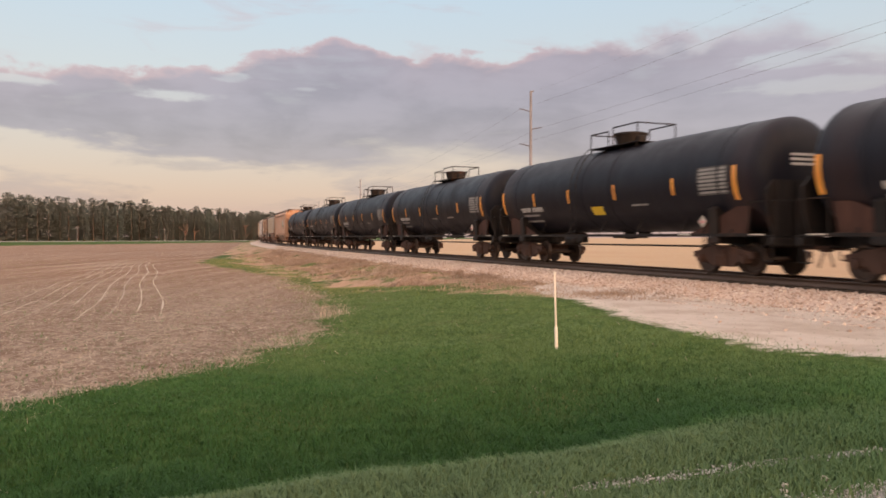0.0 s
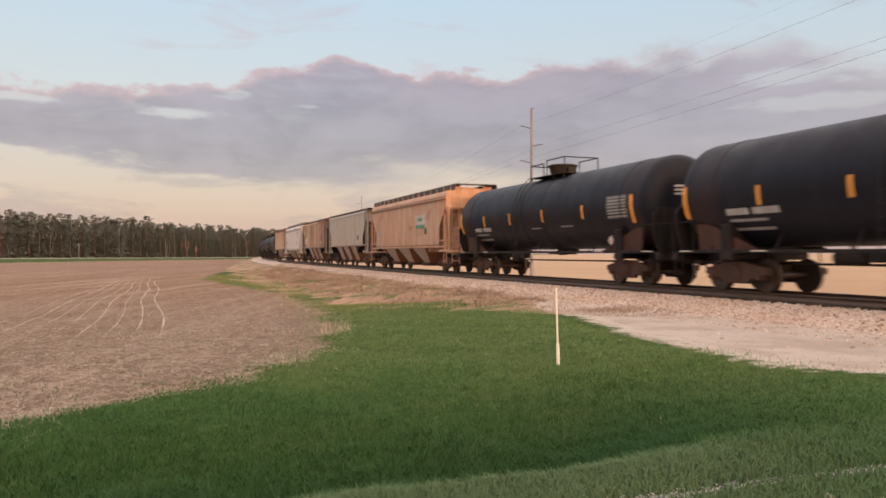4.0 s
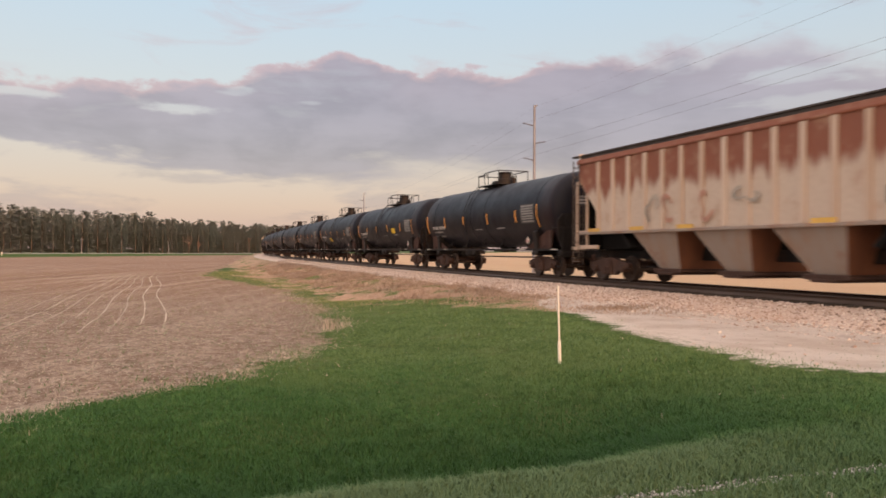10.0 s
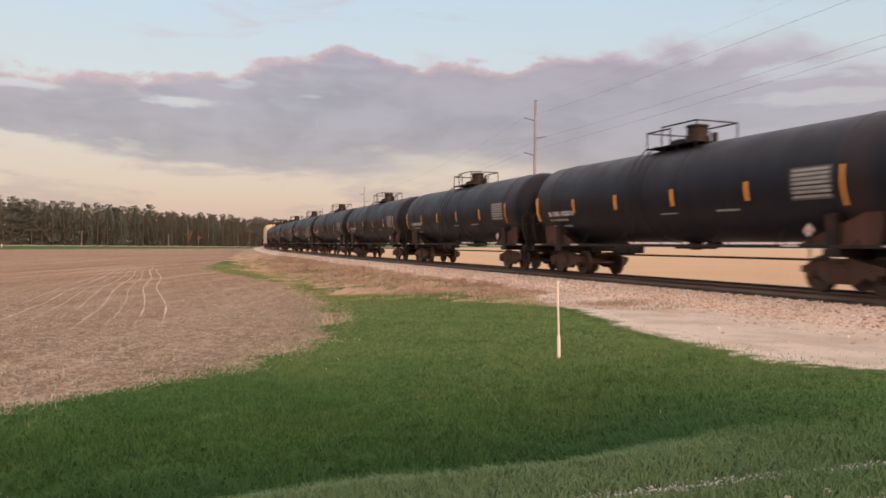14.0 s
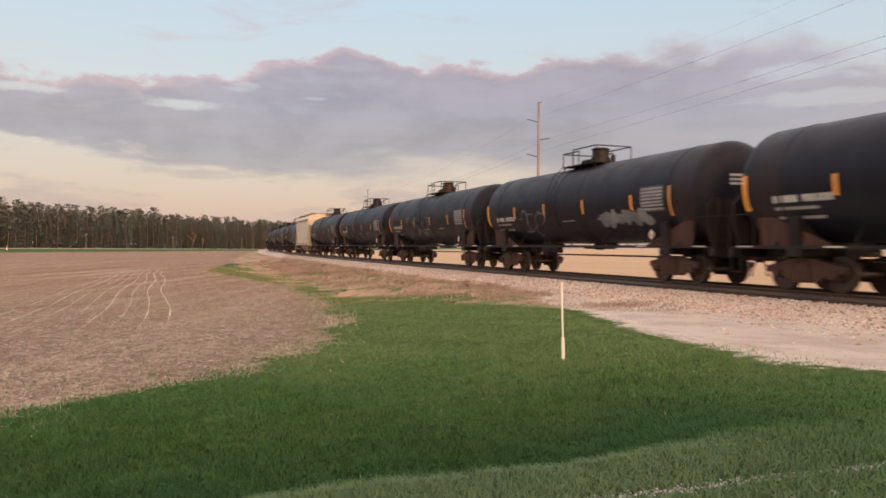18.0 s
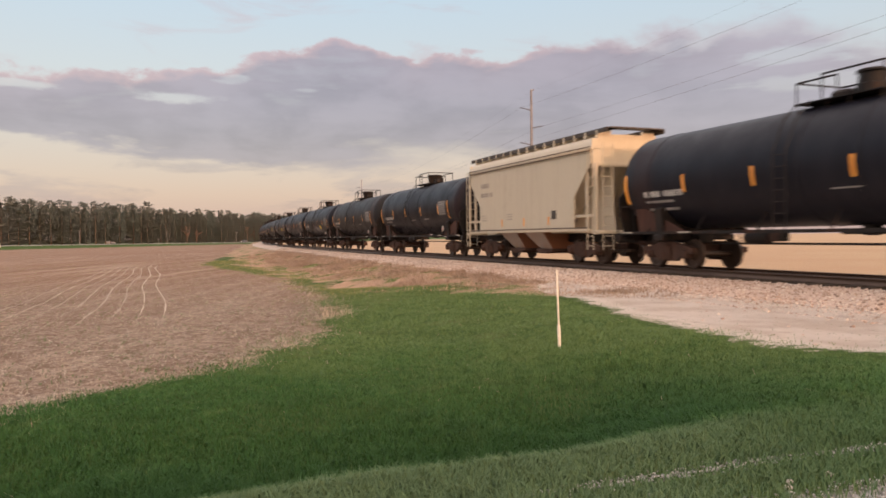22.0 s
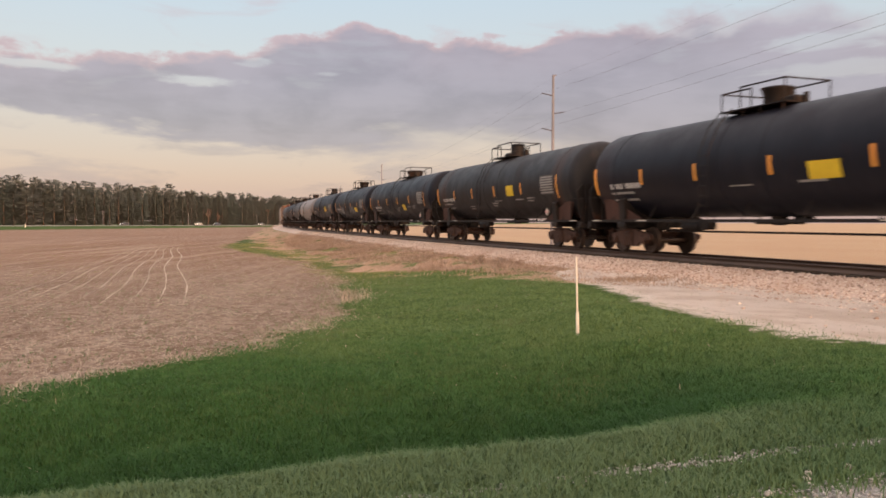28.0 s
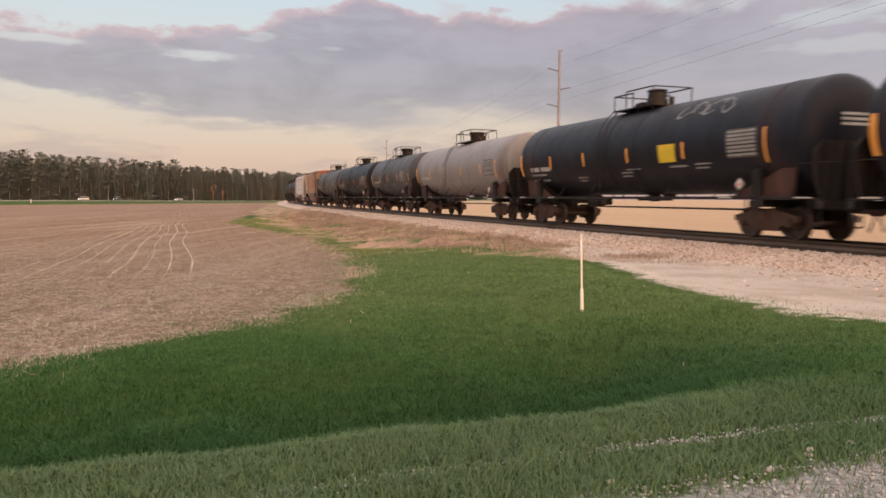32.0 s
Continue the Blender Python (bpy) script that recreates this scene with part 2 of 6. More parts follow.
def post_paint(name, a, b):
    def build(N, co, bsdf):
        own, r = shifted(N, co)
        n = N.noise(stretched(N, own, 3.0, 3.0, 0.5), 1.0, 5.0, 0.6)
        f = N.math("ADD", N.math("MULTIPLY", r, 0.75), N.math("MULTIPLY", N.math("SUBTRACT", n, 0.5), 1.2), clamp=True)
        return N.mix(f, a, b)
    return material(name, build, 0.7, 0.0, 0.3)


M_RUSTY = panel_paint("hopper_rusty", (0.62, 0.52, 0.43), (0.27, 0.105, 0.068), 3.28, (0.46, 0.30, 0.21))
M_RUSTPOST = post_paint("rusty_post", (0.62, 0.51, 0.42), (0.48, 0.34, 0.25))
M_BROWN = panel_paint("hopper_brown", (0.55, 0.385, 0.275), (0.27, 0.110, 0.075), 4.6, (0.60, 0.46, 0.36), 3.4)
M_GREYPOST = post_paint("grey_post", (0.43, 0.42, 0.40), (0.47, 0.37, 0.29))
M_CHUTEFRONT = paint("rusted_sheet", (0.23, 0.095, 0.052), (0.16, 0.072, 0.045), 0.4, 0.7, 0.8, 0.3, (0.15, 0.06, 0.035))
# near-black that carries the shade under the hopper cars and in their ends
M_UNDERSHADE = plain("underside_shade", (0.012, 0.011, 0.011), 0.4, 0.8, 0.0, 3.0, 0.15)
M_BROWNPOST = post_paint("brown_post", (0.22, 0.115, 0.082), (0.58, 0.49, 0.41))
M_TAN = paint("hopper_tan", (0.60, 0.54, 0.43), (0.52, 0.455, 0.36), 0.12, 0.55, 0.6, 0.4, (0.28, 0.16, 0.09))
M_CHUTE = paint("chute_grey", (0.31, 0.255, 0.22), (0.31, 0.19, 0.13), 0.55, 0.65, 0.9, 0.35, (0.24, 0.085, 0.04))
M_DARKROOF = plain("roof_walk", (0.075, 0.065, 0.06), 0.5, 0.8)
M_MARK = plain("white_stencil", (0.46, 0.45, 0.44), 0.5, 0.7, 0.0, 12.0)
M_DIMMARK = plain("faded_stencil", (0.28, 0.27, 0.26), 0.5, 0.8, 0.0, 12.0)
M_DATAPANEL = plain("panel_grey", (0.085, 0.082, 0.080), 0.4, 0.7, 0.0, 10.0)
M_FADEMARK = plain("faint_stencil", (0.38, 0.335, 0.29), 0.6, 0.8, 0.0, 8.0)
M_FADEWHITE = plain("faded_white", (0.56, 0.52, 0.46), 0.5, 0.8, 0.0, 8.0)
M_FADEYELLOW = plain("faded_yellow", (0.56, 0.46, 0.30), 0.4, 0.8, 0.0, 8.0)
M_GREEN = plain("emblem_green", (0.10, 0.26, 0.17), 0.4, 0.7, 0.0, 8.0)
M_YELLOWREF = plain("reflector_yellow", (0.68, 0.42, 0.10), 0.4, 0.5, 0.0, 12.0)
M_RUSTMARK = plain("faded_red", (0.44, 0.24, 0.18), 0.5, 0.8, 0.0, 6.0)
M_DARKMARK = plain("dark_stencil", (0.07, 0.065, 0.06), 0.4, 0.8, 0.0, 12.0)
M_REFLECT = plain("reflector_orange", (0.86, 0.34, 0.05), 0.35, 0.35, 0.0, 20.0, 0.8)
M_YELLOW = plain("placard_yellow", (0.72, 0.50, 0.03), 0.25, 0.5, 0.0, 9.0)
M_RED = plain("placard_red", (0.52, 0.25, 0.25), 0.3, 0.5, 0.0, 9.0)
M_GRAFFITI = plain("graffiti_silver", (0.17, 0.17, 0.18), 0.8, 0.7, 0.0, 3.0)
M_POSTW = plain("white_plastic", (0.78, 0.74, 0.66), 0.25, 0.55)
M_LADDER = plain("ladder_brown", (0.115, 0.085, 0.07), 0.4, 0.7)
M_POLE = plain("pole_wood", (0.22, 0.225, 0.26), 0.5, 0.85, 0.0, 3.0)
M_WIRE = plain("wire_dark", (0.17, 0.15, 0.16), 0.2, 0.6)
M_INSUL = plain("insulator_grey", (0.10, 0.09, 0.10), 0.3, 0.4)


# ---- small mesh builder ----
class Geo:
    def __init__(self):
        self.v, self.f = [], []

    def add(self, verts, faces):
        n = len(self.v)
        self.v += [tuple(p) for p in verts]
        self.f += [tuple(i + n for i in q) for q in faces]
        return self

    def box(self, c, s, b=0.0, turn=None):
        """A block of size s about c, its upright and level edges cut by b."""
        cx, cy, cz = c
        hx, hy, hz = s[0] / 2, s[1] / 2, s[2] / 2
        if b <= 0:
            p = [(i * hx, j * hy, k * hz) for i in (-1, 1) for j in (-1, 1) for k in (-1, 1)]
            q = [(0, 1, 3, 2), (4, 6, 7, 5), (0, 4, 5, 1), (2, 3, 7, 6), (0, 2, 6, 4), (1, 5, 7, 3)]
        else:
            b = min(b, hx * 0.9, hy * 0.9, hz * 0.9)
            p, idx = [], {}
            for i in (-1, 1):
                for j in (-1, 1):
                    for k in (-1, 1):
                        for a in range(3):
                            h = [hx - b, hy - b, hz - b]
                            h[a] += b
                            idx[(i, j, k, a)] = len(p)
                            p.append((i * h[0], j * h[1], k * h[2]))
            q = []
            for s_ in (-1, 1):
                o = s_ > 0
                for a in range(3):
                    ring = [(-1, -1), (1, -1), (1, 1), (-1, 1)]
                    key = lambda m: tuple(s_ if n == a else m[0] if n == (a + 1) % 3 else m[1] for n in range(3))
                    r = [idx[(*key(m), a)] for m in ring]
                    q.append(tuple(r) if o else tuple(reversed(r)))
            for a in range(3):
                u, w = (a + 1) % 3, (a + 2) % 3
                for su in (-1, 1):
                    for sw in (-1, 1):
                        def at(sa, axis):
                            k = [0, 0, 0]
                            k[a], k[u], k[w] = sa, su, sw
                            return idx[(*k, axis)]
                        r = [at(-1, u), at(1, u), at(1, w), at(-1, w)]
                        q.append(tuple(r) if su * sw < 0 else tuple(reversed(r)))
            for i in (-1, 1):
                for j in (-1, 1):
                    for k in (-1, 1):
                        r = [idx[(i, j, k, a)] for a in range(3)]
                        q.append(tuple(r) if i * j * k > 0 else tuple(reversed(r)))
        if turn is not None:
            p = [tuple(turn @ Vector(a)) for a in p]
        return self.add([(a + cx, b_ + cy, c_ + cz) for a, b_, c_ in p], q)

    def rod(self, a, b, r, n=8, r2=None, caps=True):
        """A round bar from a to b."""
        a, b = Vector(a), Vector(b)
        d = (b - a).normalized()
        u = d.orthogonal().normalized()
        w = d.cross(u)
        r2 = r if r2 is None else r2
        p = [a + (u * math.cos(t) + w * math.sin(t)) * r for t in (2 * math.pi * i / n for i in range(n))]
        p += [b + (u * math.cos(t) + w * math.sin(t)) * r2 for t in (2 * math.pi * i / n for i in range(n))]
        q = [(i, (i + 1) % n, n + (i + 1) % n, n + i) for i in range(n)]
        if caps:
            q += [tuple(reversed(range(n))), tuple(range(n, 2 * n))]
        return self.add(p, q)

    def chain(self, pts, r, n=6):
        for a, b in zip(pts, pts[1:]):
            self.rod(a, b, r, n)
        return self

    def tube(self, pts, r, n=6):
        """One bent round bar through all the points."""
        P = [Vector(p) for p in pts]
        m = len(self.v)
        up = Vector((0.13, 0.21, 0.97))
        for i, p in enumerate(P):
            d = (P[min(i + 1, len(P) - 1)] - P[max(i - 1, 0)]).normalized()
            if abs(d.dot(up)) > 0.95:
                up = Vector((0.9, 0.3, 0.1))
            u = d.cross(up).normalized()
            w = u.cross(d)
            self.v += [tuple(p + (u * math.cos(t) + w * math.sin(t)) * r) for t in (2 * math.pi * k / n for k in range(n))]
        for i in range(len(P) - 1):
            self.f += [(m + i * n + k, m + i * n + (k + 1) % n, m + (i + 1) * n + (k + 1) % n, m + (i + 1) * n + k) for k in range(n)]
        self.f += [tuple(m + k for k in range(n)), tuple(m + (len(P) - 1) * n + k for k in reversed(range(n)))]
        return self

    def lathe(self, prof, n=24, axis="x", c=(0, 0, 0)):
        """Turned shape: prof is (along, radius) rows; the axis runs through c."""
        p, q = [], []
        for s, r in prof:
            for i in range(n):
                t = 2 * math.pi * i / n
                a, b = r * math.cos(t), r * math.sin(t)
                p.append({"x": (s, a, b), "y": (b, s, a), "z": (a, b, s)}[axis])
        m = len(prof)
        for k in range(m - 1):
            for i in range(n):
                j = (i + 1) % n
                q.append((k * n + i, k * n + j, (k + 1) * n + j, (k + 1) * n + i))
        q += [tuple(reversed(range(n))), tuple(range((m - 1) * n, m * n))]
        q = [tuple(reversed(f)) for f in q]
        return self.add([(x + c[0], y + c[1], z + c[2]) for x, y, z in p], q)

    def slab(self, outline, a, b, axis="y"):
        """An outline drawn in the plane across the axis, made solid from a to b."""
        n = len(outline)
        def put(u, v, w):
            return {"y": (u, w, v), "x": (w, u, v), "z": (u, v, w)}[axis]
        p = [put(u, v, a) for u, v in outline] + [put(u, v, b) for u, v in outline]
        q = [(i, (i + 1) % n, n + (i + 1) % n, n + i) for i in range(n)]
        q += [tuple(reversed(range(n))), tuple(range(n, 2 * n))]
        return self.add(p, q)

    def frustum(self, lo, hi):
        """A tapered block between two level rectangles (x0, x1, y0, y1, z)."""
        p = []
        for x0, x1, y0, y1, z in (lo, hi):
            p += [(x0, y0, z), (x1, y0, z), (x1, y1, z), (x0, y1, z)]
        return self.add(p, [(3, 2, 1, 0), (4, 5, 6, 7), (0, 1, 5, 4), (1, 2, 6, 5), (2, 3, 7, 6), (3, 0, 4, 7)])


def mesh_of(name, geo, mat, smooth=True, fix=True):
    me = bpy.data.meshes.new(name)
    me.from_pydata(geo.v, [], geo.f)
    if fix:
        bm = bmesh.new()
        bm.from_mesh(me)
        bmesh.ops.recalc_face_normals(bm, faces=bm.faces)
        bm.to_mesh(me)
        bm.free()
    me.materials.append(mat)
    if smooth:
        me.polygons.foreach_set("use_smooth", [True] * len(me.polygons))
        me.set_sharp_from_angle(angle=radians(38))
    return me


def thing(name, label, category, group="", kind=""):
    return tagged(new(name), label, category, group, kind)


def part(name, geo, mat, parent, label="", at=None, smooth=True):
    """One mesh object under a thing or under a part."""
    me = geo if isinstance(geo, bpy.types.Mesh) else mesh_of(name, geo, mat, smooth)
    ob = new(name, me)
    ob.parent = parent
    if at is not None:
        ob.matrix_local = at if isinstance(at, Matrix) else Matrix.Translation(at)
    return tagged(ob, label) if label else ob


def raw_mesh(name, v, faces, mat):
    """A large mesh straight from arrays; all faces have as many corners as the array is wide."""
    me = bpy.data.meshes.new(name)
    v, faces = np.asarray(v, np.float32), np.asarray(faces, np.int32)
    me.vertices.add(len(v))
    me.vertices.foreach_set("co", v.ravel())
    me.loops.add(faces.size)
    me.loops.foreach_set("vertex_index", faces.ravel())
    me.polygons.add(len(faces))
    me.polygons.foreach_set("loop_start", np.arange(len(faces), dtype=np.int32) * faces.shape[1])
    me.update(calc_edges=True)
    if mat is not None:
        me.materials.append(mat)
    return me


# ---- the lie of the land ----
RAIL = 0.508                                  # top of rail; the road under the camera is 0
SS = np.arange(-900.0, 1000.0, 0.5)           # along the track, growing away from the camera
_k = np.where((SS > -60) & (SS < 220), 0.000526 + 1.2533e-6 * np.clip(SS, 0, 220), 0.0)
_a = np.cumsum(_k) * 0.5
_z = int(np.argmin(abs(SS)))
_a = _a - _a[_z] - 0.369
TX, TY = np.cumsum(np.sin(_a)) * 0.5, np.cumsum(np.cos(_a)) * 0.5
TX, TY = TX - TX[_z] + 10.952, TY - TY[_z] + 17.636
TA = _a


def track(s):
    return np.interp(s, SS, TX), np.interp(s, SS, TY), np.interp(s, SS, TA)


def beside(s, d):
    """The point d metres beside the track at s; positive on the camera's side."""
    x, y, a = track(s)
    return x - np.cos(a) * d, y + np.sin(a) * d


def from_track(x, y):
    """Distance along and beside the track, positive on the camera's side."""
    x, y = np.asarray(x, float).ravel(), np.asarray(y, float).ravel()
    step = 8
    cx, cy = TX[::step], TY[::step]
    best = np.empty(len(x), int)
    for i in range(0, len(x), 20000):
        d = (x[i:i + 20000, None] - cx) ** 2 + (y[i:i + 20000, None] - cy) ** 2
        best[i:i + 20000] = d.argmin(1)
    k = best * step
    a = TA[k]
    dx, dy = x - TX[k], y - TY[k]
    along = SS[k] + dx * np.sin(a) + dy * np.cos(a)
    px, py, pa = track(along)
    return along, -(x - px) * np.cos(pa) + (y - py) * np.sin(pa)


def smooth(x, a, b):
    t = np.clip((np.asarray(x, float) - a) / (b - a), 0, 1)
    return t * t * (3 - 2 * t)


ROAD_P, ROAD_D = (0.58, 4.68), (0.930, 0.367)          # edge of the near gravel road and its direction


def from_road(x, y):
    """Metres beyond the near road's edge."""
    return -(x - ROAD_P[0]) * ROAD_D[1] + (y - ROAD_P[1]) * ROAD_D[0]


FAR_P, FAR_D = (-172.3, 292.8), (0.226, 0.974)         # middle of the far road and its direction


def from_far_road(x, y):
    """Metres beyond the far road's middle."""
    return -(x - FAR_P[0]) * FAR_D[1] + (y - FAR_P[1]) * FAR_D[0]


def wave(x, y, s, seed=0.0):
    return (np.sin(x * s + 1.3 + seed) * np.cos(y * s * 1.27 + 0.4 - seed) + np.sin((x + y) * s * 0.71 + 2.1 * seed + 0.7) * 0.7) / 1.7


def field_edge(s):
    """Distance of the ploughed field's edge from the track."""
    return np.interp(s, (-21.6, -5.8, -1.2, 0.7, 4.1, 8.0, 16.4, 29.4, 39, 55, 70, 90, 160), (31.7, 22.0, 18.4, 15.5, 13.4, 11.9, 10.7, 10.2, 11.4, 13.6, 12.0, 10.0, 6.2))


def path_edge(s):
    """Distance of the dirt lane's grassy edge from the track."""
    return np.interp(s, (-30, -8, -5.3, -3.0, 0.3, 2.0, 3.1, 6.0, 8.6, 10.7), (7.4, 7.6, 7.6, 7.9, 7.5, 7.0, 6.6, 6.0, 5.4, 4.3))


def ground_z(x, y):
    x, y = np.asarray(x, float), np.asarray(y, float)
    shape = x.shape
    x, y = x.ravel(), y.ravel()
    s, d = from_track(x, y)
    r = from_road(x, y)
    base = np.full(len(x), -0.62)
    far = from_far_road(x, y)
    run = (x - FAR_P[0]) * FAR_D[0] + (y - FAR_P[1]) * FAR_D[1]
    base -= 0.85 * smooth(far, -190, -45)                              # the field falls a little, the far road lies on a low bank
    base += (1.16 - 0.0027 * np.clip(run, -100, 400)) * smooth(far, -27, -7)
    # bank of the railway
    near = smooth(s, 26, 6)
    ad = np.abs(d)
    foot = np.where(d > 0, 9.5 + 4.5 * near, 9.0)
    lane = np.where(d > 0, 3.9 + (path_edge(s) - 3.9) * near, 4.2)
    bank = np.where(ad < 2.0, 0.13, np.where(ad < 3.9, 0.13 - (ad - 2.0) / 1.9 * 0.20, -0.07))
    z = bank + (base - bank) * smooth(ad, lane, foot)
    # ditch along the near road, and the road's grassy shoulder above it
    ditch = smooth(r, 6.2, 3.4) * smooth(x, 6.0, 1.5)
    z = z - 0.26 * ditch
    u = (x - ROAD_P[0]) * ROAD_D[0] + (y - ROAD_P[1]) * ROAD_D[1]
    ease = smooth(u, 0.6, 4.0)
    t = np.clip((r - 0.50) / (1.7 + 3.0 * ease), 0, 1)
    z = z * t * t * (3 - 2 * t)
    z += 0.025 * wave(x, y, 1.1) * smooth(r, 1.0, 3.0) * smooth(ad, 4.5, 7) * smooth(np.hypot(x, y), 150, 40)
    z += 0.012 * wave(x, y, 3.7, 1.0) * smooth(r, 0.2, 1.5) * smooth(ad, 4.5, 7) * smooth(np.hypot(x, y), 60, 20)
    z += (0.16 * wave(x, y, 0.75, 0.6) + 0.07 * wave(x, y, 2.2, 1.4)) * smooth(s, 12, 20) * smooth(d, 4.0, 5.5) * smooth(d, 10.5, 8.0)
    return z.reshape(shape)


def gz(x, y):
    return float(ground_z(np.array([x]), np.array([y]))[0])


# ---- ground: one sheet to the horizon ----
def ground_material():
    def build(N, co, bsdf):
        at = N.add("ShaderNodeAttribute")
        at.attribute_name = "zone"
        sep = N.add("ShaderNodeSeparateColor", Color=at.outputs["Color"])
        fld, lane, dry = sep.outputs
        road = at.outputs["Alpha"]
        n1 = N.noise(co, 0.55, 5.0, 0.6)
        n2 = N.noise(co, 3.5, 6.0, 0.65)
        n3 = N.noise(co, 24.0, 4.0, 0.6)
        n4 = N.noise(co, 0.05, 4.0, 0.55)
        edge = N.math("MULTIPLY", N.math("SUBTRACT", N.math("ADD", n2, n1), 1.0), 0.9)
        def zone(m):
            return N.range(N.math("ADD", m, edge), 0.40, 0.60)
        # turf under the blades
        turf = N.mix(n2, (0.035, 0.070, 0.015), (0.065, 0.115, 0.028))
        turf = N.mix(N.range(n1, 0.5, 0.75), turf, (0.105, 0.125, 0.048))
        # ploughed field with straw
        lines = N.add("ShaderNodeTexWave", Vector=N.add("ShaderNodeMapping", Vector=co).outputs[0], Scale=0.42, Distortion=2.2, Detail=3.0)
        lines.inputs["Detail Scale"].default_value = 0.8
        mp = lines.inputs["Vector"].links[0].from_node
        mp.inputs["Rotation"].default_value = (0, 0, radians(-21))
        soil = N.mix(n2, (0.170, 0.102, 0.070), (0.245, 0.160, 0.114))
        soil = N.mix(N.math("MULTIPLY", N.range(n1, 0.38, 0.72), 0.7), soil, (0.285, 0.195, 0.145))
        soil = N.mix(N.math("MULTIPLY", lines.outputs["Fac"], 0.35), soil, (0.34, 0.25, 0.19))
        soil = N.mix(N.math("MULTIPLY", N.range(n4, 0.4, 0.65), 0.5), soil, (0.24, 0.135, 0.090))
        rows = N.add("ShaderNodeMapping", Vector=co)
        rows.inputs["Rotation"].default_value = (0, 0, radians(-21))
        rows.inputs["Scale"].default_value = (0.9, 0.035, 1.0)
        bands = N.noise(rows.outputs[0], 1.0, 6.0, 0.62, 0.25)
        soil = N.mix(N.math("MULTIPLY", N.range(bands, 0.50, 0.64), 0.8), soil, (0.36, 0.27, 0.205))
        soil = N.mix(N.math("MULTIPLY", N.range(bands, 0.48, 0.34), 0.7), soil, (0.165, 0.098, 0.068))
        clod = N.noise(co, 6.5, 7.0, 0.72, 0.4)
        soil = N.mix(N.math("MULTIPLY", N.range(clod, 0.50, 0.62), 0.50), soil, (0.42, 0.335, 0.26))
        soil = N.mix(N.math("MULTIPLY", N.range(clod, 0.49, 0.40), 0.50), soil, (0.120, 0.080, 0.060))
        # near clods and straw, greyed in colour for the shade over the near field
        lump = N.noise(co, 2.3, 6.0, 0.7, 0.5)
        nearby = N.range(N.math("ADD", N.add("ShaderNodeSeparateXYZ", Vector=co).outputs[1], N.math("MULTIPLY", n1, 14.0)), 54, 24)
        soil = N.mix(N.math("MULTIPLY", nearby, 0.55), soil, N.mix(N.range(N.math("ADD", N.math("MULTIPLY", clod, 0.5), N.math("MULTIPLY", lump, 0.5)), 0.42, 0.60), (0.135, 0.098, 0.076), (0.38, 0.315, 0.255)))
        # dirt and gravel
        dirt = N.mix(n2, (0.50, 0.445, 0.400), (0.64, 0.585, 0.535))
        dirt = N.mix(N.range(n1, 0.42, 0.62), dirt, (0.47, 0.405, 0.35))
        rim = N.math("MULTIPLY", N.range(N.math("ADD", lane, N.math("MULTIPLY", edge, 0.3)), 0.95, 0.75), 0.5)
        dirt = N.mix(rim, dirt, (0.64, 0.585, 0.53))
        pit = N.noise(co, 1.3, 5.0, 0.7)
        dirt = N.mix(N.math("MULTIPLY", N.range(pit, 0.56, 0.66), 0.5), dirt, (0.38, 0.32, 0.275))
        dirt = N.mix(N.math("MULTIPLY", N.range(n3, 0.55, 0.75), 0.5), dirt, (0.70, 0.64, 0.57))
        # dead grass
        dead = N.mix(n2, (0.31, 0.205, 0.145), (0.50, 0.36, 0.26))
        dead = N.mix(N.range(n1, 0.50, 0.60), dead, (0.13, 0.165, 0.06))
        gold = N.mix(n2, (0.40, 0.285, 0.18), (0.52, 0.39, 0.26))
        gold = N.mix(N.math("MULTIPLY", N.range(n4, 0.4, 0.65), 0.6), gold, (0.43, 0.29, 0.19))
        dead = N.mix(N.range(dry, 1.2, 1.8), dead, gold)
        c = N.mix(zone(dry), turf, dead)
        c = N.mix(zone(fld), c, soil)
        c = N.mix(zone(lane), c, dirt)
        # near road's gravel: greyer than the lane, its shade put into the colour
        shaded_gravel = N.mix(n2, (0.22, 0.222, 0.218), (0.38, 0.387, 0.384))
        shaded_gravel = N.mix(N.math("MULTIPLY", N.range(n3, 0.5, 0.7), 0.7), shaded_gravel, (0.55, 0.56, 0.56))
        shaded_gravel = N.mix(N.math("MULTIPLY", N.range(n3, 0.46, 0.34), 0.6), shaded_gravel, (0.14, 0.125, 0.11))
        c = N.mix(zone(road), c, shaded_gravel)
        relief(N, bsdf, N.math("ADD", N.math("MULTIPLY", n2, 1.2), N.math("MULTIPLY", n3, 0.5)), 1.0, 0.09)
        return c
    return material("open_ground", build, 0.95, 0.0, 0.15)


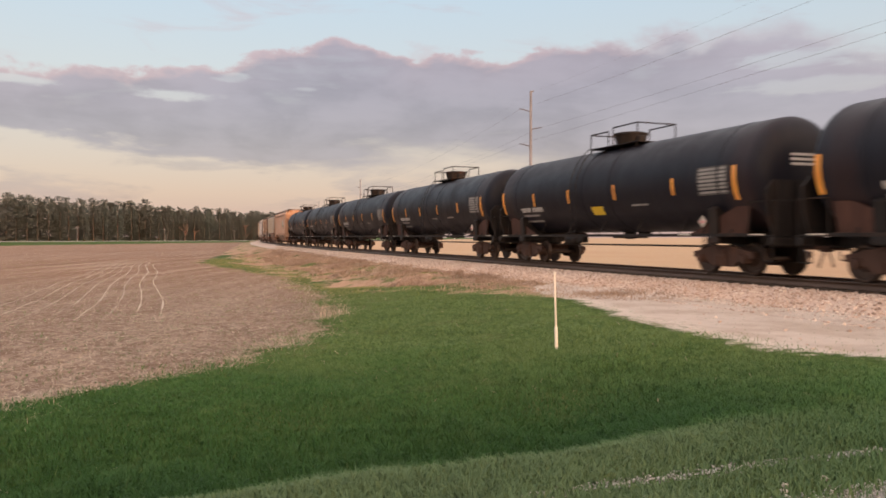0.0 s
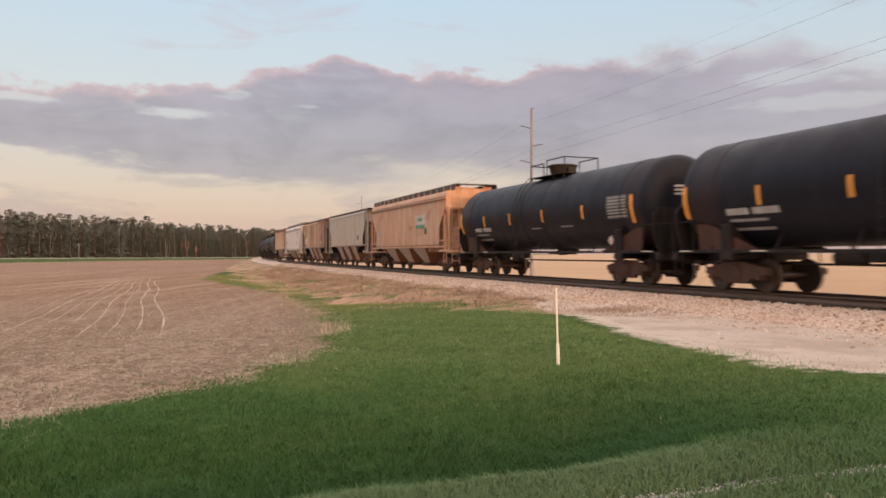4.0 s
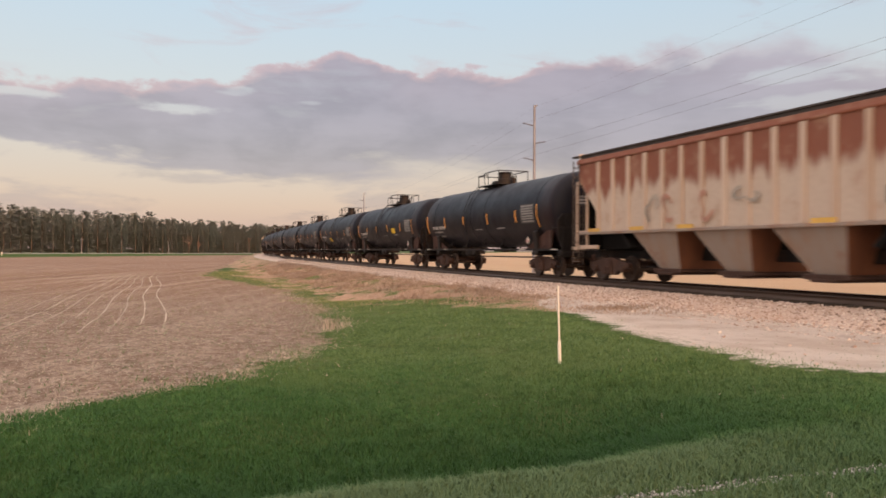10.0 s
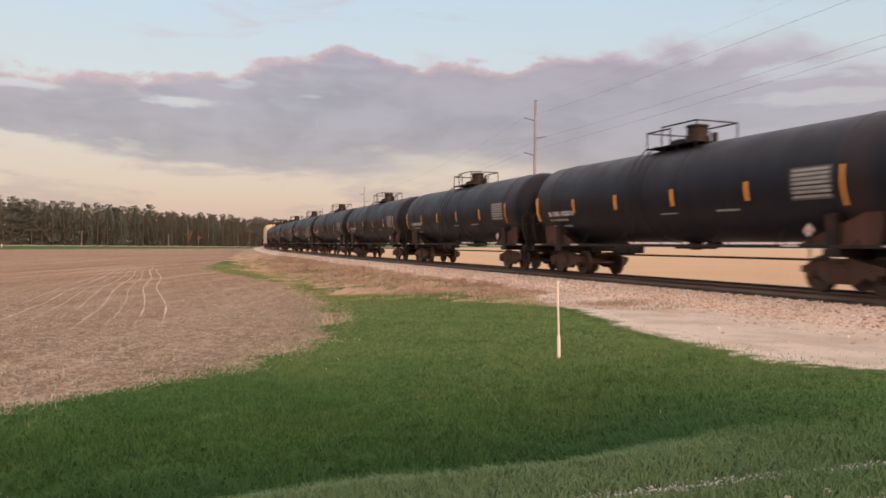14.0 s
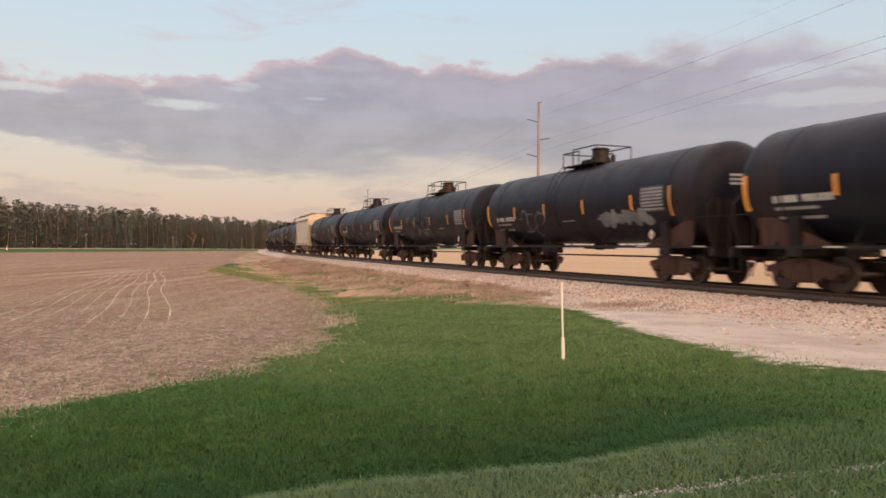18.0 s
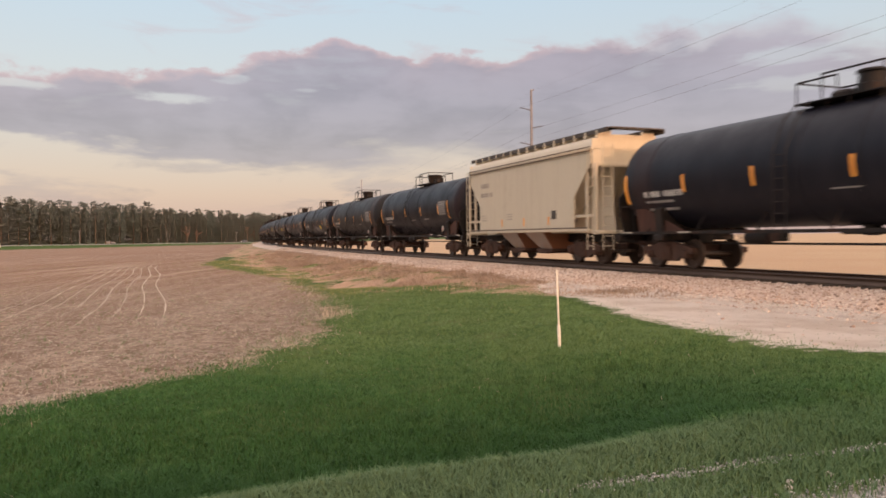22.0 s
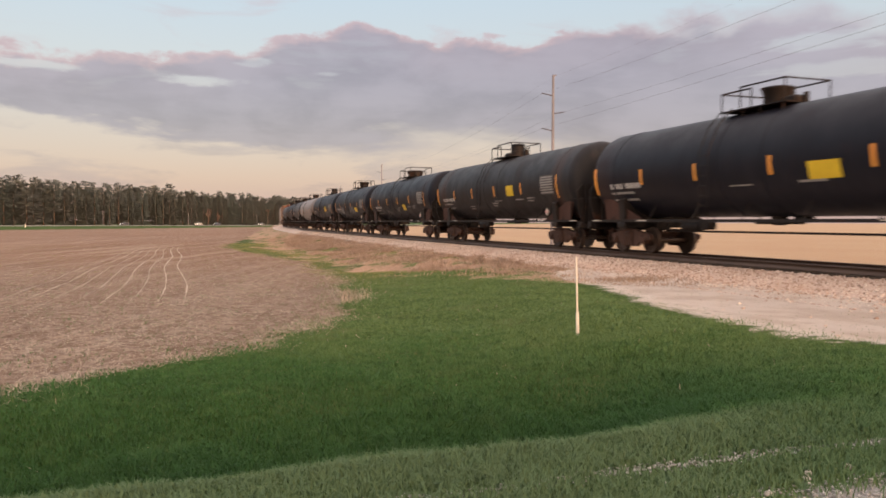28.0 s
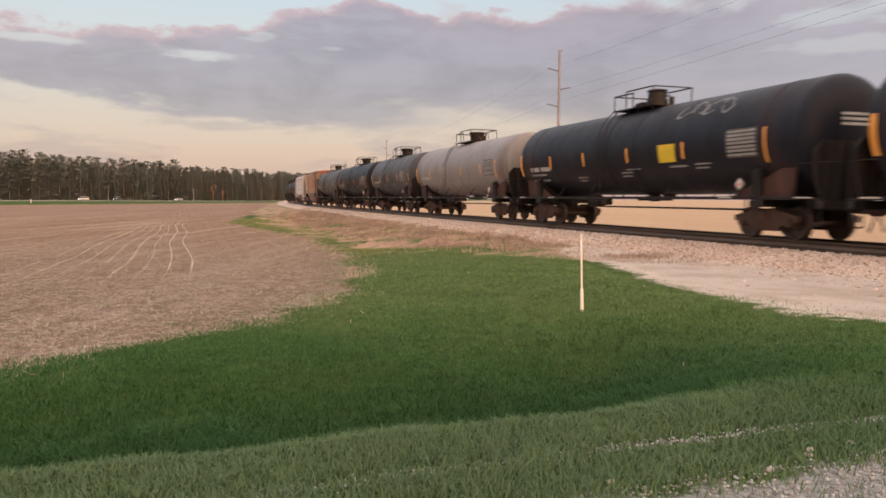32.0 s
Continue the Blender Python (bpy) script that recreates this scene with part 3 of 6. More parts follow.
def zones(x, y):
    """Field, lane and dead-grass shares of the ground at x, y (half at the border)."""
    s, d = from_track(x, y)
    r = from_road(x, y)
    far = from_far_road(x, y)
    def border(v, w):
        return np.clip(0.5 + v / w, 0, 1)
    # the field runs from the bank to the far road, and up to the turf by the near road
    turf_side = 6.5 + 0.3 * wave(x, y, 0.9) + 0.22 * wave(x, y, 2.9, 1.7)
    fld = np.minimum(border(d - field_edge(s) + 0.35 * wave(x, y, 1.9, 0.5), 2.4), border(r - turf_side, 1.7))
    fld = np.minimum(fld, border(-far - 28, 6))
    lane = np.minimum(border(path_edge(s) - d, 1.7), border(d - 3.3, 0.8)) * (s < 10.5)
    lane = np.maximum(lane, border(3.5 - np.abs(d), 0.6))
    dry = np.minimum(border(d - 3.0, 0.8), border(np.interp(s, (4.1, 6, 8, 11, 14, 18, 30, 42, 64), (4.6, 6.1, 6.3, 6.6, 7.9, 9.2, 9.5, 10.3, 9.8)) - d + 1.0 * wave(x, y, 0.8) + 0.8 * wave(x, y, 2.1, 0.8), 2.4)) * (s > 4)
    dry = np.maximum(dry, 2.0 * border(-3.5 - d, 0.8) * (far < -30))
    return fld, lane, dry


def road_zone(x, y):
    """Share of the near road's bare gravel, greyed for the shade it lies in."""
    return np.clip(0.5 + (-0.74 - from_road(x, y) + 0.12 * wave(x, y, 2.3)) / 0.9, 0, 1)


def build_ground():
    ang = np.concatenate([np.linspace(-180, -48, 50)[:-1], np.linspace(-48, 48, 481), np.linspace(48, 180, 50)[1:-1]])
    rad = np.concatenate([[0.0], np.geomspace(0.8, 90, 300), np.geomspace(92, 4200, 110)])
    A, R = np.meshgrid(np.radians(ang), rad)
    x, y = (R * np.sin(A)).ravel(), (R * np.cos(A)).ravel()
    z = ground_z(x, y)
    na, nr = len(ang), len(rad)
    i = np.arange(nr - 1)[:, None] * na + np.arange(na)[None]
    j = np.arange(nr - 1)[:, None] * na + (np.arange(na)[None] + 1) % na
    f = np.stack([i, i + na, j + na, j], -1).reshape(-1, 4)
    me = raw_mesh("ground", np.stack([x, y, z], 1), f[:, ::-1], ground_material())
    fld, lane, dry = zones(x, y)
    at = me.attributes.new("zone", "FLOAT_COLOR", "POINT")
    at.data.foreach_set("color", np.stack([fld, lane, dry, road_zone(x, y)], 1).astype(np.float32).ravel())
    me.polygons.foreach_set("use_smooth", [True] * len(me.polygons))
    if me.polygons[na * 50].normal.z < 0:
        me.flip_normals()
    tagged(new("ground", me), "open ground of turf, ploughed brown field and gravel", "ground", kind="structure")


build_ground()


# ---- ballast, rails and ties ----
def ballast_material():
    def build(N, co, bsdf):
        r = N.add("ShaderNodeNewGeometry").outputs["Random Per Island"]
        n = N.noise(co, 7.0, 5.0, 0.6)
        n1 = N.noise(co, 0.35, 4.0, 0.55)
        c = N.ramp(r, [(0.0, (0.24, 0.175, 0.14)), (0.30, (0.56, 0.445, 0.375)), (0.70, (0.74, 0.62, 0.54)), (1.0, (0.86, 0.80, 0.73))])
        c = N.mix(N.math("MULTIPLY", n, 0.45), c, (0.30, 0.22, 0.175))
        c = N.mix(N.math("MULTIPLY", N.range(n1, 0.4, 0.7), 0.35), c, (0.44, 0.30, 0.22))
        relief(N, bsdf, n, 0.5, 0.02)
        return c
    return material("crushed_stone", build, 0.9, 0.0, 0.2)


M_BALLAST = ballast_material()


def strip(name, s0, s1, step, prof, mat, label, category):
    """A long strip that follows the track; prof is (beside, height) rows."""
    s = np.arange(s0, s1 + step, step)
    v = []
    for d, z in prof:
        x, y = beside(s, d)
        v.append(np.stack([x, y, np.full(len(s), z)], 1))
    n, m = len(s), len(prof)
    v = np.concatenate(v)
    f = []
    for k in range(m - 1):
        i = np.arange(n - 1) + k * n
        f.append(np.stack([i, i + 1, i + 1 + n, i + n], 1))
    me = raw_mesh(name, v, np.concatenate(f), mat)
    bm = bmesh.new()
    bm.from_mesh(me)
    bmesh.ops.recalc_face_normals(bm, faces=bm.faces)
    bm.to_mesh(me)
    bm.free()
    return me


def stones(n, place, size, rng, squash=0.75):
    """Many small broken stones: n random eight-faced lumps at the points place(n)."""
    base = np.array([(1, 0, 0), (-1, 0, 0), (0, 1, 0), (0, -1, 0), (0, 0, 1), (0, 0, -1)], float)
    tri = np.array([(0, 2, 4), (2, 1, 4), (1, 3, 4), (3, 0, 4), (2, 0, 5), (1, 2, 5), (3, 1, 5), (0, 3, 5)])
    p = place(n)
    v = base[None] * rng.uniform(0.6, 1.25, (n, 6, 1)) + rng.normal(0, 0.16, (n, 6, 3))
    q = rng.normal(size=(n, 4))
    q /= np.linalg.norm(q, axis=1, keepdims=True)
    w, a, b, c = q.T
    R = np.stack([1 - 2 * (b * b + c * c), 2 * (a * b - c * w), 2 * (a * c + b * w), 2 * (a * b + c * w), 1 - 2 * (a * a + c * c), 2 * (b * c - a * w),
                  2 * (a * c - b * w), 2 * (b * c + a * w), 1 - 2 * (a * a + b * b)], 1).reshape(n, 3, 3)
    v = np.einsum("nij,nkj->nki", R, v)
    v[:, :, 2] *= squash
    v = v * rng.uniform(*size, (n, 1, 1)) + p[:, None]
    f = tri[None] + (np.arange(n) * 6)[:, None, None]
    return v.reshape(-1, 3), f.reshape(-1, 3)


BED = [(-3.6, -0.10), (-1.75, 0.28), (1.75, 0.28), (2.3, 0.21), (3.05, 0.02), (3.9, -0.10)]


def build_track():
    me = strip("ballast_bed", -640, 960, 5.0, BED, M_BALLAST, "", "")
    bed = tagged(new("ballast", me), "pinkish crushed-stone ballast bank under the railway track", "ballast", kind="structure")
    rng = np.random.default_rng(5)

    def place(n):
        s = np.concatenate([rng.uniform(-12, 30, int(n * 0.62)), rng.uniform(30, 95, n - int(n * 0.62))])
        d = rng.uniform(0.9, 4.3, n)
        out = (rng.uniform(0, 1, n) < 0.006) & (s < 9)                  # some have rolled out over the lane
        d = np.where(out, 4.0 + (path_edge(s) - 4.1) * rng.uniform(0, 1, n) ** 1.3, d)
        x, y = beside(s, d)
        z = np.interp(d, [b[0] for b in BED] + [4.3], [b[1] for b in BED] + [-0.08])
        z = np.where(out, ground_z(x, y), z)
        return np.stack([x, y, z], 1)
    v, f = stones(46000, place, (0.020, 0.060), rng)
    ob = part("ballast_stones", raw_mesh("ballast_stones", v, f, M_BALLAST), None, bed)
    tagged(ob, "loose crushed stones", kind="stuff")
    tr = thing("railway_track", "rust-brown steel rails on dark wooden ties in stone ballast", "railway track", kind="structure")
    for side in (-0.7525, 0.7525):
        prof = [(side - 0.07, RAIL - 0.17), (side - 0.07, RAIL - 0.155), (side - 0.012, RAIL - 0.135), (side - 0.012, RAIL - 0.04), (side - 0.036, RAIL - 0.032),
                (side - 0.036, RAIL - 0.006), (side - 0.028, RAIL), (side + 0.028, RAIL), (side + 0.036, RAIL - 0.006), (side + 0.036, RAIL - 0.032),
                (side + 0.012, RAIL - 0.04), (side + 0.012, RAIL - 0.135), (side + 0.07, RAIL - 0.155), (side + 0.07, RAIL - 0.17)]
        part("rail", strip("rail", -640, 960, 2.5, prof, M_RAILTOP, "", ""), None, tr)
    tie = mesh_of("tie", Geo().box((0, 0, 0), (0.22, 2.6, 0.17), 0.012), M_TIE)
    for i in range(240):
        s = -16 + i * 0.54
        x, y, a = track(s)
        part("tie", tie, None, tr, at=pose(x, y, RAIL - 0.17 - 0.085, 0, 0, 90 - math.degrees(a) + random.uniform(-0.6, 0.6)))


build_track()


# ---- far road ----
M_ASPHALT = plain("pale_asphalt", (0.36, 0.33, 0.31), 0.3, 0.85, 0.0, 0.8, 0.3)
M_LINE = plain("white_road_paint", (0.75, 0.72, 0.68), 0.2, 0.7)


def along_far(t, off=0.0):
    return FAR_P[0] + FAR_D[0] * t - FAR_D[1] * off, FAR_P[1] + FAR_D[1] * t + FAR_D[0] * off


def far_z(u):
    """Height of the far road."""
    return -0.31 - 0.0027 * max(-100.0, min(400.0, u)) + 0.06


def build_far_road():
    t = np.arange(-600.0, 980.0, 20.0)
    g = Geo()
    rows = []
    for off, dz in ((-6.4, -0.55), (-4.2, 0.05), (0.0, 0.13), (4.2, 0.05), (5.4, -0.40)):
        x, y = along_far(t, off)
        rows.append([(a, b, far_z(u) + dz) for a, b, u in zip(x, y, t)])
    n = len(t)
    g.v = [p for r in rows for p in r]
    g.f = [(k * n + i, k * n + i + 1, (k + 1) * n + i + 1, (k + 1) * n + i) for k in range(4) for i in range(n - 1)]
    road = new("road", mesh_of("road", g, M_ASPHALT))
    tagged(road, "two-lane grey asphalt road beyond the field", "road", kind="structure")
    for off in (-3.9, 3.9):
        g = Geo()
        a = [(*along_far(u, off - 0.09), far_z(u) + 0.066) for u in t]
        b = [(*along_far(u, off + 0.09), far_z(u) + 0.066) for u in t]
        g.v = a + b
        g.f = [(i, i + 1, n + i + 1, n + i) for i in range(n - 1)]
        part("edge_line", g, M_LINE, road, "white painted edge line")


build_far_road()


# ---- railway cars ----
WHEEL_R = 0.457


def wheelset_mesh():
    g = Geo()
    g.rod((0, -1.05, 0), (0, 1.05, 0), 0.085, 10)
    for s in (-1, 1):
        prof = [(s * 0.69, 0.10), (s * 0.69, 0.49), (s * 0.715, 0.478), (s * 0.735, WHEEL_R), (s * 0.82, WHEEL_R - 0.012), (s * 0.82, 0.39), (s * 0.775, 0.35),
                (s * 0.765, 0.20), (s * 0.84, 0.16), (s * 0.84, 0.10)]
        g.lathe(prof, 22, "y")
        # bolts on the axle end, so that it can be seen to turn
        for k in range(3):
            a = 2 * math.pi * k / 3
            g.box((0.05 * math.cos(a), s * 1.065, 0.05 * math.sin(a)), (0.03, 0.03, 0.03))
    return mesh_of("wheelset", g, M_STEEL)


def side_frame_mesh():
    g = Geo()
    out = [(-1.22, 0.50), (-1.22, 0.66), (-0.62, 0.78), (-0.30, 0.86), (0.30, 0.86), (0.62, 0.78), (1.22, 0.66), (1.22, 0.50), (1.02, 0.48), (1.00, 0.60), (0.76, 0.60),
           (0.74, 0.46), (0.42, 0.24), (-0.42, 0.24), (-0.74, 0.46), (-0.76, 0.60), (-1.00, 0.60), (-1.02, 0.48)]
    g.slab(out, -0.08, 0.08)
    for s in (-1, 1):
        g.box((s * 0.89, 0.0, 0.47), (0.25, 0.26, 0.25), 0.03)
        g.lathe([(-0.16, 0.11), (0.16, 0.11)], 10, "y", (s * 0.89, 0, 0.457))
    for dx in (-0.16, 0, 0.16):
        g.lathe([(0.28, 0.07), (0.60, 0.07)], 8, "z", (dx, -0.10, 0))
        g.lathe([(0.28, 0.07), (0.60, 0.07)], 8, "z", (dx, 0.10, 0))
    return mesh_of("side_frame", g, M_TRUCK)


ME_WHEEL, ME_SIDE = wheelset_mesh(), side_frame_mesh()
ME_BOLSTER = mesh_of("truck", Geo().box((0, 0, 0.64), (0.36, 2.3, 0.26), 0.04).box((0, 0, 0.82), (0.5, 0.5, 0.16), 0.03).box((0.42, 0, 0.5), (0.10, 1.5, 0.16), 0.02)
                     .box((-0.42, 0, 0.5), (0.10, 1.5, 0.16), 0.02), M_TRUCK)


def add_truck(car, x):
    tr = part("truck", ME_BOLSTER, None, car, "rust-brown two-axle truck", at=(x, 0, 0))
    for s in (-1, 1):
        part("side_frame", ME_SIDE, None, tr, at=(0, s * 1.0, 0))
        part("wheelset", ME_WHEEL, None, tr, at=(s * 0.89, 0, WHEEL_R))
    return tr


ME_COUPLER = mesh_of("coupler", Geo().box((-0.25, 0, 0.85), (0.6, 0.20, 0.20), 0.03).box((0.02, 0.06, 0.85), (0.22, 0.30, 0.30), 0.06)
                     .chain([(-0.1, 0.35, 0.75), (0.0, 0.38, 0.45), (0.12, 0.3, 0.30), (0.3, 0.1, 0.36)], 0.025, 6), M_TRUCK)


def add_couplers(car, half):
    part("coupler", ME_COUPLER, None, car, at=(half - 0.12, 0, 0))
    part("coupler", ME_COUPLER, None, car, at=pose(-half + 0.12, 0, 0, 0, 0, 180))


TANK_C, TANK_R = 2.855, 1.585


def on_shell(x0, x1, z0, z1, side, lift=0.006, n=3, cols=1):
    """A thin patch that hugs the tank's side between two heights above the rail."""
    g = Geo()
    r = TANK_R + lift
    for c in range(cols + 1):
        x = x0 + (x1 - x0) * c / cols
        for i in range(n + 1):
            z = z0 + (z1 - z0) * i / n
            h = max(-r, min(r, z - TANK_C))
            g.v.append((x, side * math.sqrt(r * r - h * h), z))
    m = n + 1
    g.f = [(c * m + i, c * m + i + 1, (c + 1) * m + i + 1, (c + 1) * m + i) for c in range(cols) for i in range(n)]
    return g


def tank_shell(length, mat):
    """Jacketed tank: rings of slightly different size, dished heads, weld seams."""
    g = Geo()
    e = length / 2
    prof = [(-e, 0.0)]
    for k in range(1, 10):
        t = k / 9 * math.pi / 2
        prof.append((-e + 0.62 * (1 - math.cos(t)), TANK_R * math.sin(t) ** 0.6))
    seams = (-e + 1.75, -0.9, 0.9, e - 1.75)
    for s in seams:
        prof += [(s - 0.05, TANK_R), (s - 0.035, TANK_R + 0.014), (s + 0.035, TANK_R + 0.014), (s + 0.05, TANK_R)]
    for k in range(9, 0, -1):
        t = k / 9 * math.pi / 2
        prof.append((e - 0.62 * (1 - math.cos(t)), TANK_R * math.sin(t) ** 0.6))
    prof.append((e, 0.0))
    prof[0], prof[-1] = (-e, 0.02), (e, 0.02)
    g.lathe(prof, 48, "x", (0, 0, TANK_C))
    return mesh_of("tank", g, mat)


def ladder(g, x, y, z0, z1, w=0.42, axis="x", step=0.3, r=0.018):
    a, b = ((x - w / 2, y), (x + w / 2, y)) if axis == "x" else ((x, y - w / 2), (x, y + w / 2))
    g.rod((*a, z0), (*a, z1), r, 6).rod((*b, z0), (*b, z1), r, 6)
    z = z0 + 0.15
    while z < z1:
        g.rod((*a, z), (*b, z), r * 0.8, 5)
        z += step
    return g


def tank_car(name, length, mat, label, housing="bucket", back=0.0):
    car = thing(name, label, "tank car", "freight train")
    half = length / 2
    e = half - 0.55
    part("tank", tank_shell(2 * e, mat), None, car)
    tc = half - 2.65
    for s in (1, -1):
        g = Geo()
        g.box((s * (half - 1.75), 0, 0.98), (3.0, 0.56, 0.34), 0.04)
        g.box((s * (half - 0.42), 0, 0.98), (0.24, 2.9, 0.22), 0.03)
        part("stub_sill", g, M_FRAME, car)
        g = Geo()
        g.slab([(-1.36, 1.05), (1.36, 1.05), (1.46, 1.9), (1.3, 2.0), (0.8, 1.5), (0.0, 1.30), (-0.8, 1.5), (-1.3, 2.0), (-1.46, 1.9)], s * tc - 0.17, s * tc + 0.17, "x")
        g.box((s * tc, 0, 1.0), (0.5, 2.9, 0.2), 0.03)
        part("saddle", g, M_FRAME, car, "rust-streaked bolster saddle")
        g = Geo().slab([(-1.25, 1.12), (1.25, 1.12), (1.46, 1.75), (1.50, 2.35), (1.25, 2.62), (-1.25, 2.62), (-1.50, 2.35), (-1.46, 1.75)], s * (half - 0.60), s * (half - 0.52), "x")
        for y in (-1.1, -0.4, 0.4, 1.1):
            g.box((s * (half - 0.49), y, 1.85), (0.06, 0.10, 1.5), 0.01)
        part("head_shield", g, M_FRAME, car, "dark half-height head shield")
        add_truck(car, s * tc)
        # end platform with its grab irons
        part("end_platform", Geo().box((s * (half - 0.55), 0, 1.13), (0.5, 2.8, 0.04)), M_FRAME, car)
        for y in (-1.38, 1.38):
            g = Geo().chain([(s * (half - 0.32), y, 1.12), (s * (half - 0.32), y, 2.05), (s * (half - 1.25), y, 2.05), (s * (half - 1.25), y, 1.12)], 0.02)
            part("grab_iron", g, M_FRAME, car)
            g = Geo().chain([(s * (half - 0.75), y, 1.12), (s * (half - 0.75), y, 0.45), (s * (half - 0.40), y, 0.45), (s * (half - 0.40), y, 1.12)], 0.02)
            part("sill_step", g, M_FRAME, car)
        part("end_railing", Geo().chain([(s * (half - 0.32), -1.38, 2.05), (s * (half - 0.32), 1.38, 2.05)], 0.02), M_FRAME, car)
    for s in (-1, 1):
        g = Geo()
        g.box((0, s * 1.40, 1.15), (2 * half - 1.7, 0.05, 0.09))
        for k in range(7):
            x = -half + 2.0 + k * (2 * half - 4.0) / 6
            g.rod((x, s * 1.40, 1.15), (x, s * 1.05, 1.68), 0.02, 6)
        part("side_handrail", g, M_FRAME, car)
        g = Geo()
        g.rod((-e + 3.6, s * 0.5, 0.80), (e - 3.6, s * 0.5, 0.80), 0.025, 6)
        g.rod((-e + 3.6, s * 0.5, 0.80), (-e + 3.6, s * 0.45, 1.5), 0.02, 6).rod((e - 3.6, s * 0.5, 0.80), (e - 3.6, s * 0.45, 1.5), 0.02, 6)
        part("brake_pipe", g, M_FRAME, car)
        g = ladder(Geo(), -1.35, s * 1.66, 1.15, 3.2, r=0.014)
        g.chain([(-1.56, s * 1.66, 3.2), (-1.56, s * 1.3, 4.0), (-1.56, s * 0.8, 4.5)], 0.018).chain([(-1.14, s * 1.66, 3.2), (-1.14, s * 1.3, 4.0), (-1.14, s * 0.8, 4.5)], 0.018)
        part("ladder", g, M_FRAME, car)
    g = Geo().lathe([(1.02, 0.16), (1.05, 0.22), (1.30, 0.24), (1.42, 0.42)], 14, "z").box((0, 0, 1.10), (1.3, 0.7, 0.10), 0.03).box((0.9, 0, 1.2), (0.5, 0.3, 0.2), 0.04)
    part("bottom_outlet", g, M_FRAME, car)
    g = Geo().lathe([(-0.45, 0.16), (-0.40, 0.2), (0.40, 0.2), (0.45, 0.16)], 12, "x", (-3.2, -0.55, 0.98)).box((-2.4, -0.6, 1.02), (0.5, 0.3, 0.3), 0.04)
    g.rod((-3.2, -0.55, 1.2), (-3.2, -0.5, 1.6), 0.03, 6)
    part("air_reservoir", g, M_FRAME, car)
    top = TANK_C + TANK_R
    cage = ((-1.45, -0.25), (0.05, 1.55)) if housing == "bucket" else ((-1.60, -0.35), (-0.80, 0.95))
    p0, p1 = cage[0][0] - 0.05, cage[1][1] + 0.05
    g = Geo().box(((p0 + p1) / 2, 0, top + 0.005), (p1 - p0, 1.7, 0.03))
    for x in (p0 + 0.1, p0 + 1.0, p1 - 1.0, p1 - 0.1):
        for s in (-1, 1):
            g.rod((x, s * 0.8, top), (x, s * 0.8, top - 0.22), 0.02, 6)
    part("top_platform", g, M_FRAME, car)
    for x0, x1 in cage:
        g = Geo()
        high = x1 > 0
        h = top + (0.66 if high else 0.56)
        for y in (-0.8, 0.8):
            for x in (x0, x1):
                g.rod((x, y, top + 0.03), (x, y, h), 0.022, 6)
            g.rod((x0, y, h), (x1, y, h), 0.026, 6)
        xe = x1 if high else x0
        g.rod((xe, -0.8, h), (xe, 0.8, h), 0.026, 6)
        part("railing", g, M_FRAME, car)
    g = Geo()
    if housing == "bucket":
        g.lathe([(top + 0.03, 0.50), (top + 0.10, 0.52), (top + 0.40, 0.60), (top + 0.42, 0.64), (top + 0.48, 0.64), (top + 0.51, 0.55)], 20, "z")
        g.box((0.62, 0, top + 0.2), (0.3, 0.3, 0.3), 0.04)
    elif housing == "bowl":
        g.lathe([(top + 0.03, 0.36), (top + 0.12, 0.37), (top + 0.50, 0.45), (top + 0.53, 0.48), (top + 0.58, 0.48), (top + 0.60, 0.40)], 20, "z", (-0.15, 0, 0))
        g.box((0.45, 0, top + 0.16), (0.5, 0.4, 0.22), 0.05).lathe([(top, 0.08), (top + 0.34, 0.08)], 8, "z", (0.75, 0.15, 0))
    else:
        g.lathe([(top + 0.03, 0.40), (top + 0.30, 0.38), (top + 0.33, 0.34), (top + 0.58, 0.32), (top + 0.60, 0.37), (top + 0.65, 0.37), (top + 0.68, 0.30)], 18, "z", (0.0, 0, 0))
        g.box((-0.70, 0, top + 0.15), (0.60, 0.7, 0.26), 0.08).lathe([(top, 0.10), (top + 0.36, 0.10)], 10, "z", (0.6, 0.2, 0))
    part("manway_housing", g, M_FRAME, car)
    add_couplers(car, half)
    # reflector strips: tall ones by the heads, short ones between
    for s in (-1, 1):
        rear = 0.45 if housing == "bucket" else 0.05
        for x in (-half + 4.04, -half + 6.88, -half + 10.0, -half + 13.2):
            part("reflector", on_shell(x - 0.065, x + 0.065, TANK_C - 0.47, TANK_C + 0.05, s), M_REFLECT, car, "orange reflector strip")
        for x in (half - 1.63 - back, -half + 1.1):
            part("reflector", on_shell(x - 0.085, x + 0.085, TANK_C - 0.73, TANK_C + 0.23, s, n=6), M_REFLECT, car, "tall orange reflector strip")
        # data panel, reporting marks and small stencils, as plain bars
        part("data_panel", on_shell(half - 3.15 - back, half - 1.9 - back, TANK_C - 0.55, TANK_C + 0.27, s, 0.004), M_DATAPANEL, car, "dusty grey data panel")
        for k in range(7):
            z = TANK_C + 0.19 - k * 0.11
            part("stencil_line", on_shell(half - 3.1 - back, half - 1.95 - back, z - 0.032, z + 0.032, s), M_DIMMARK, car, "faded white stencil line")
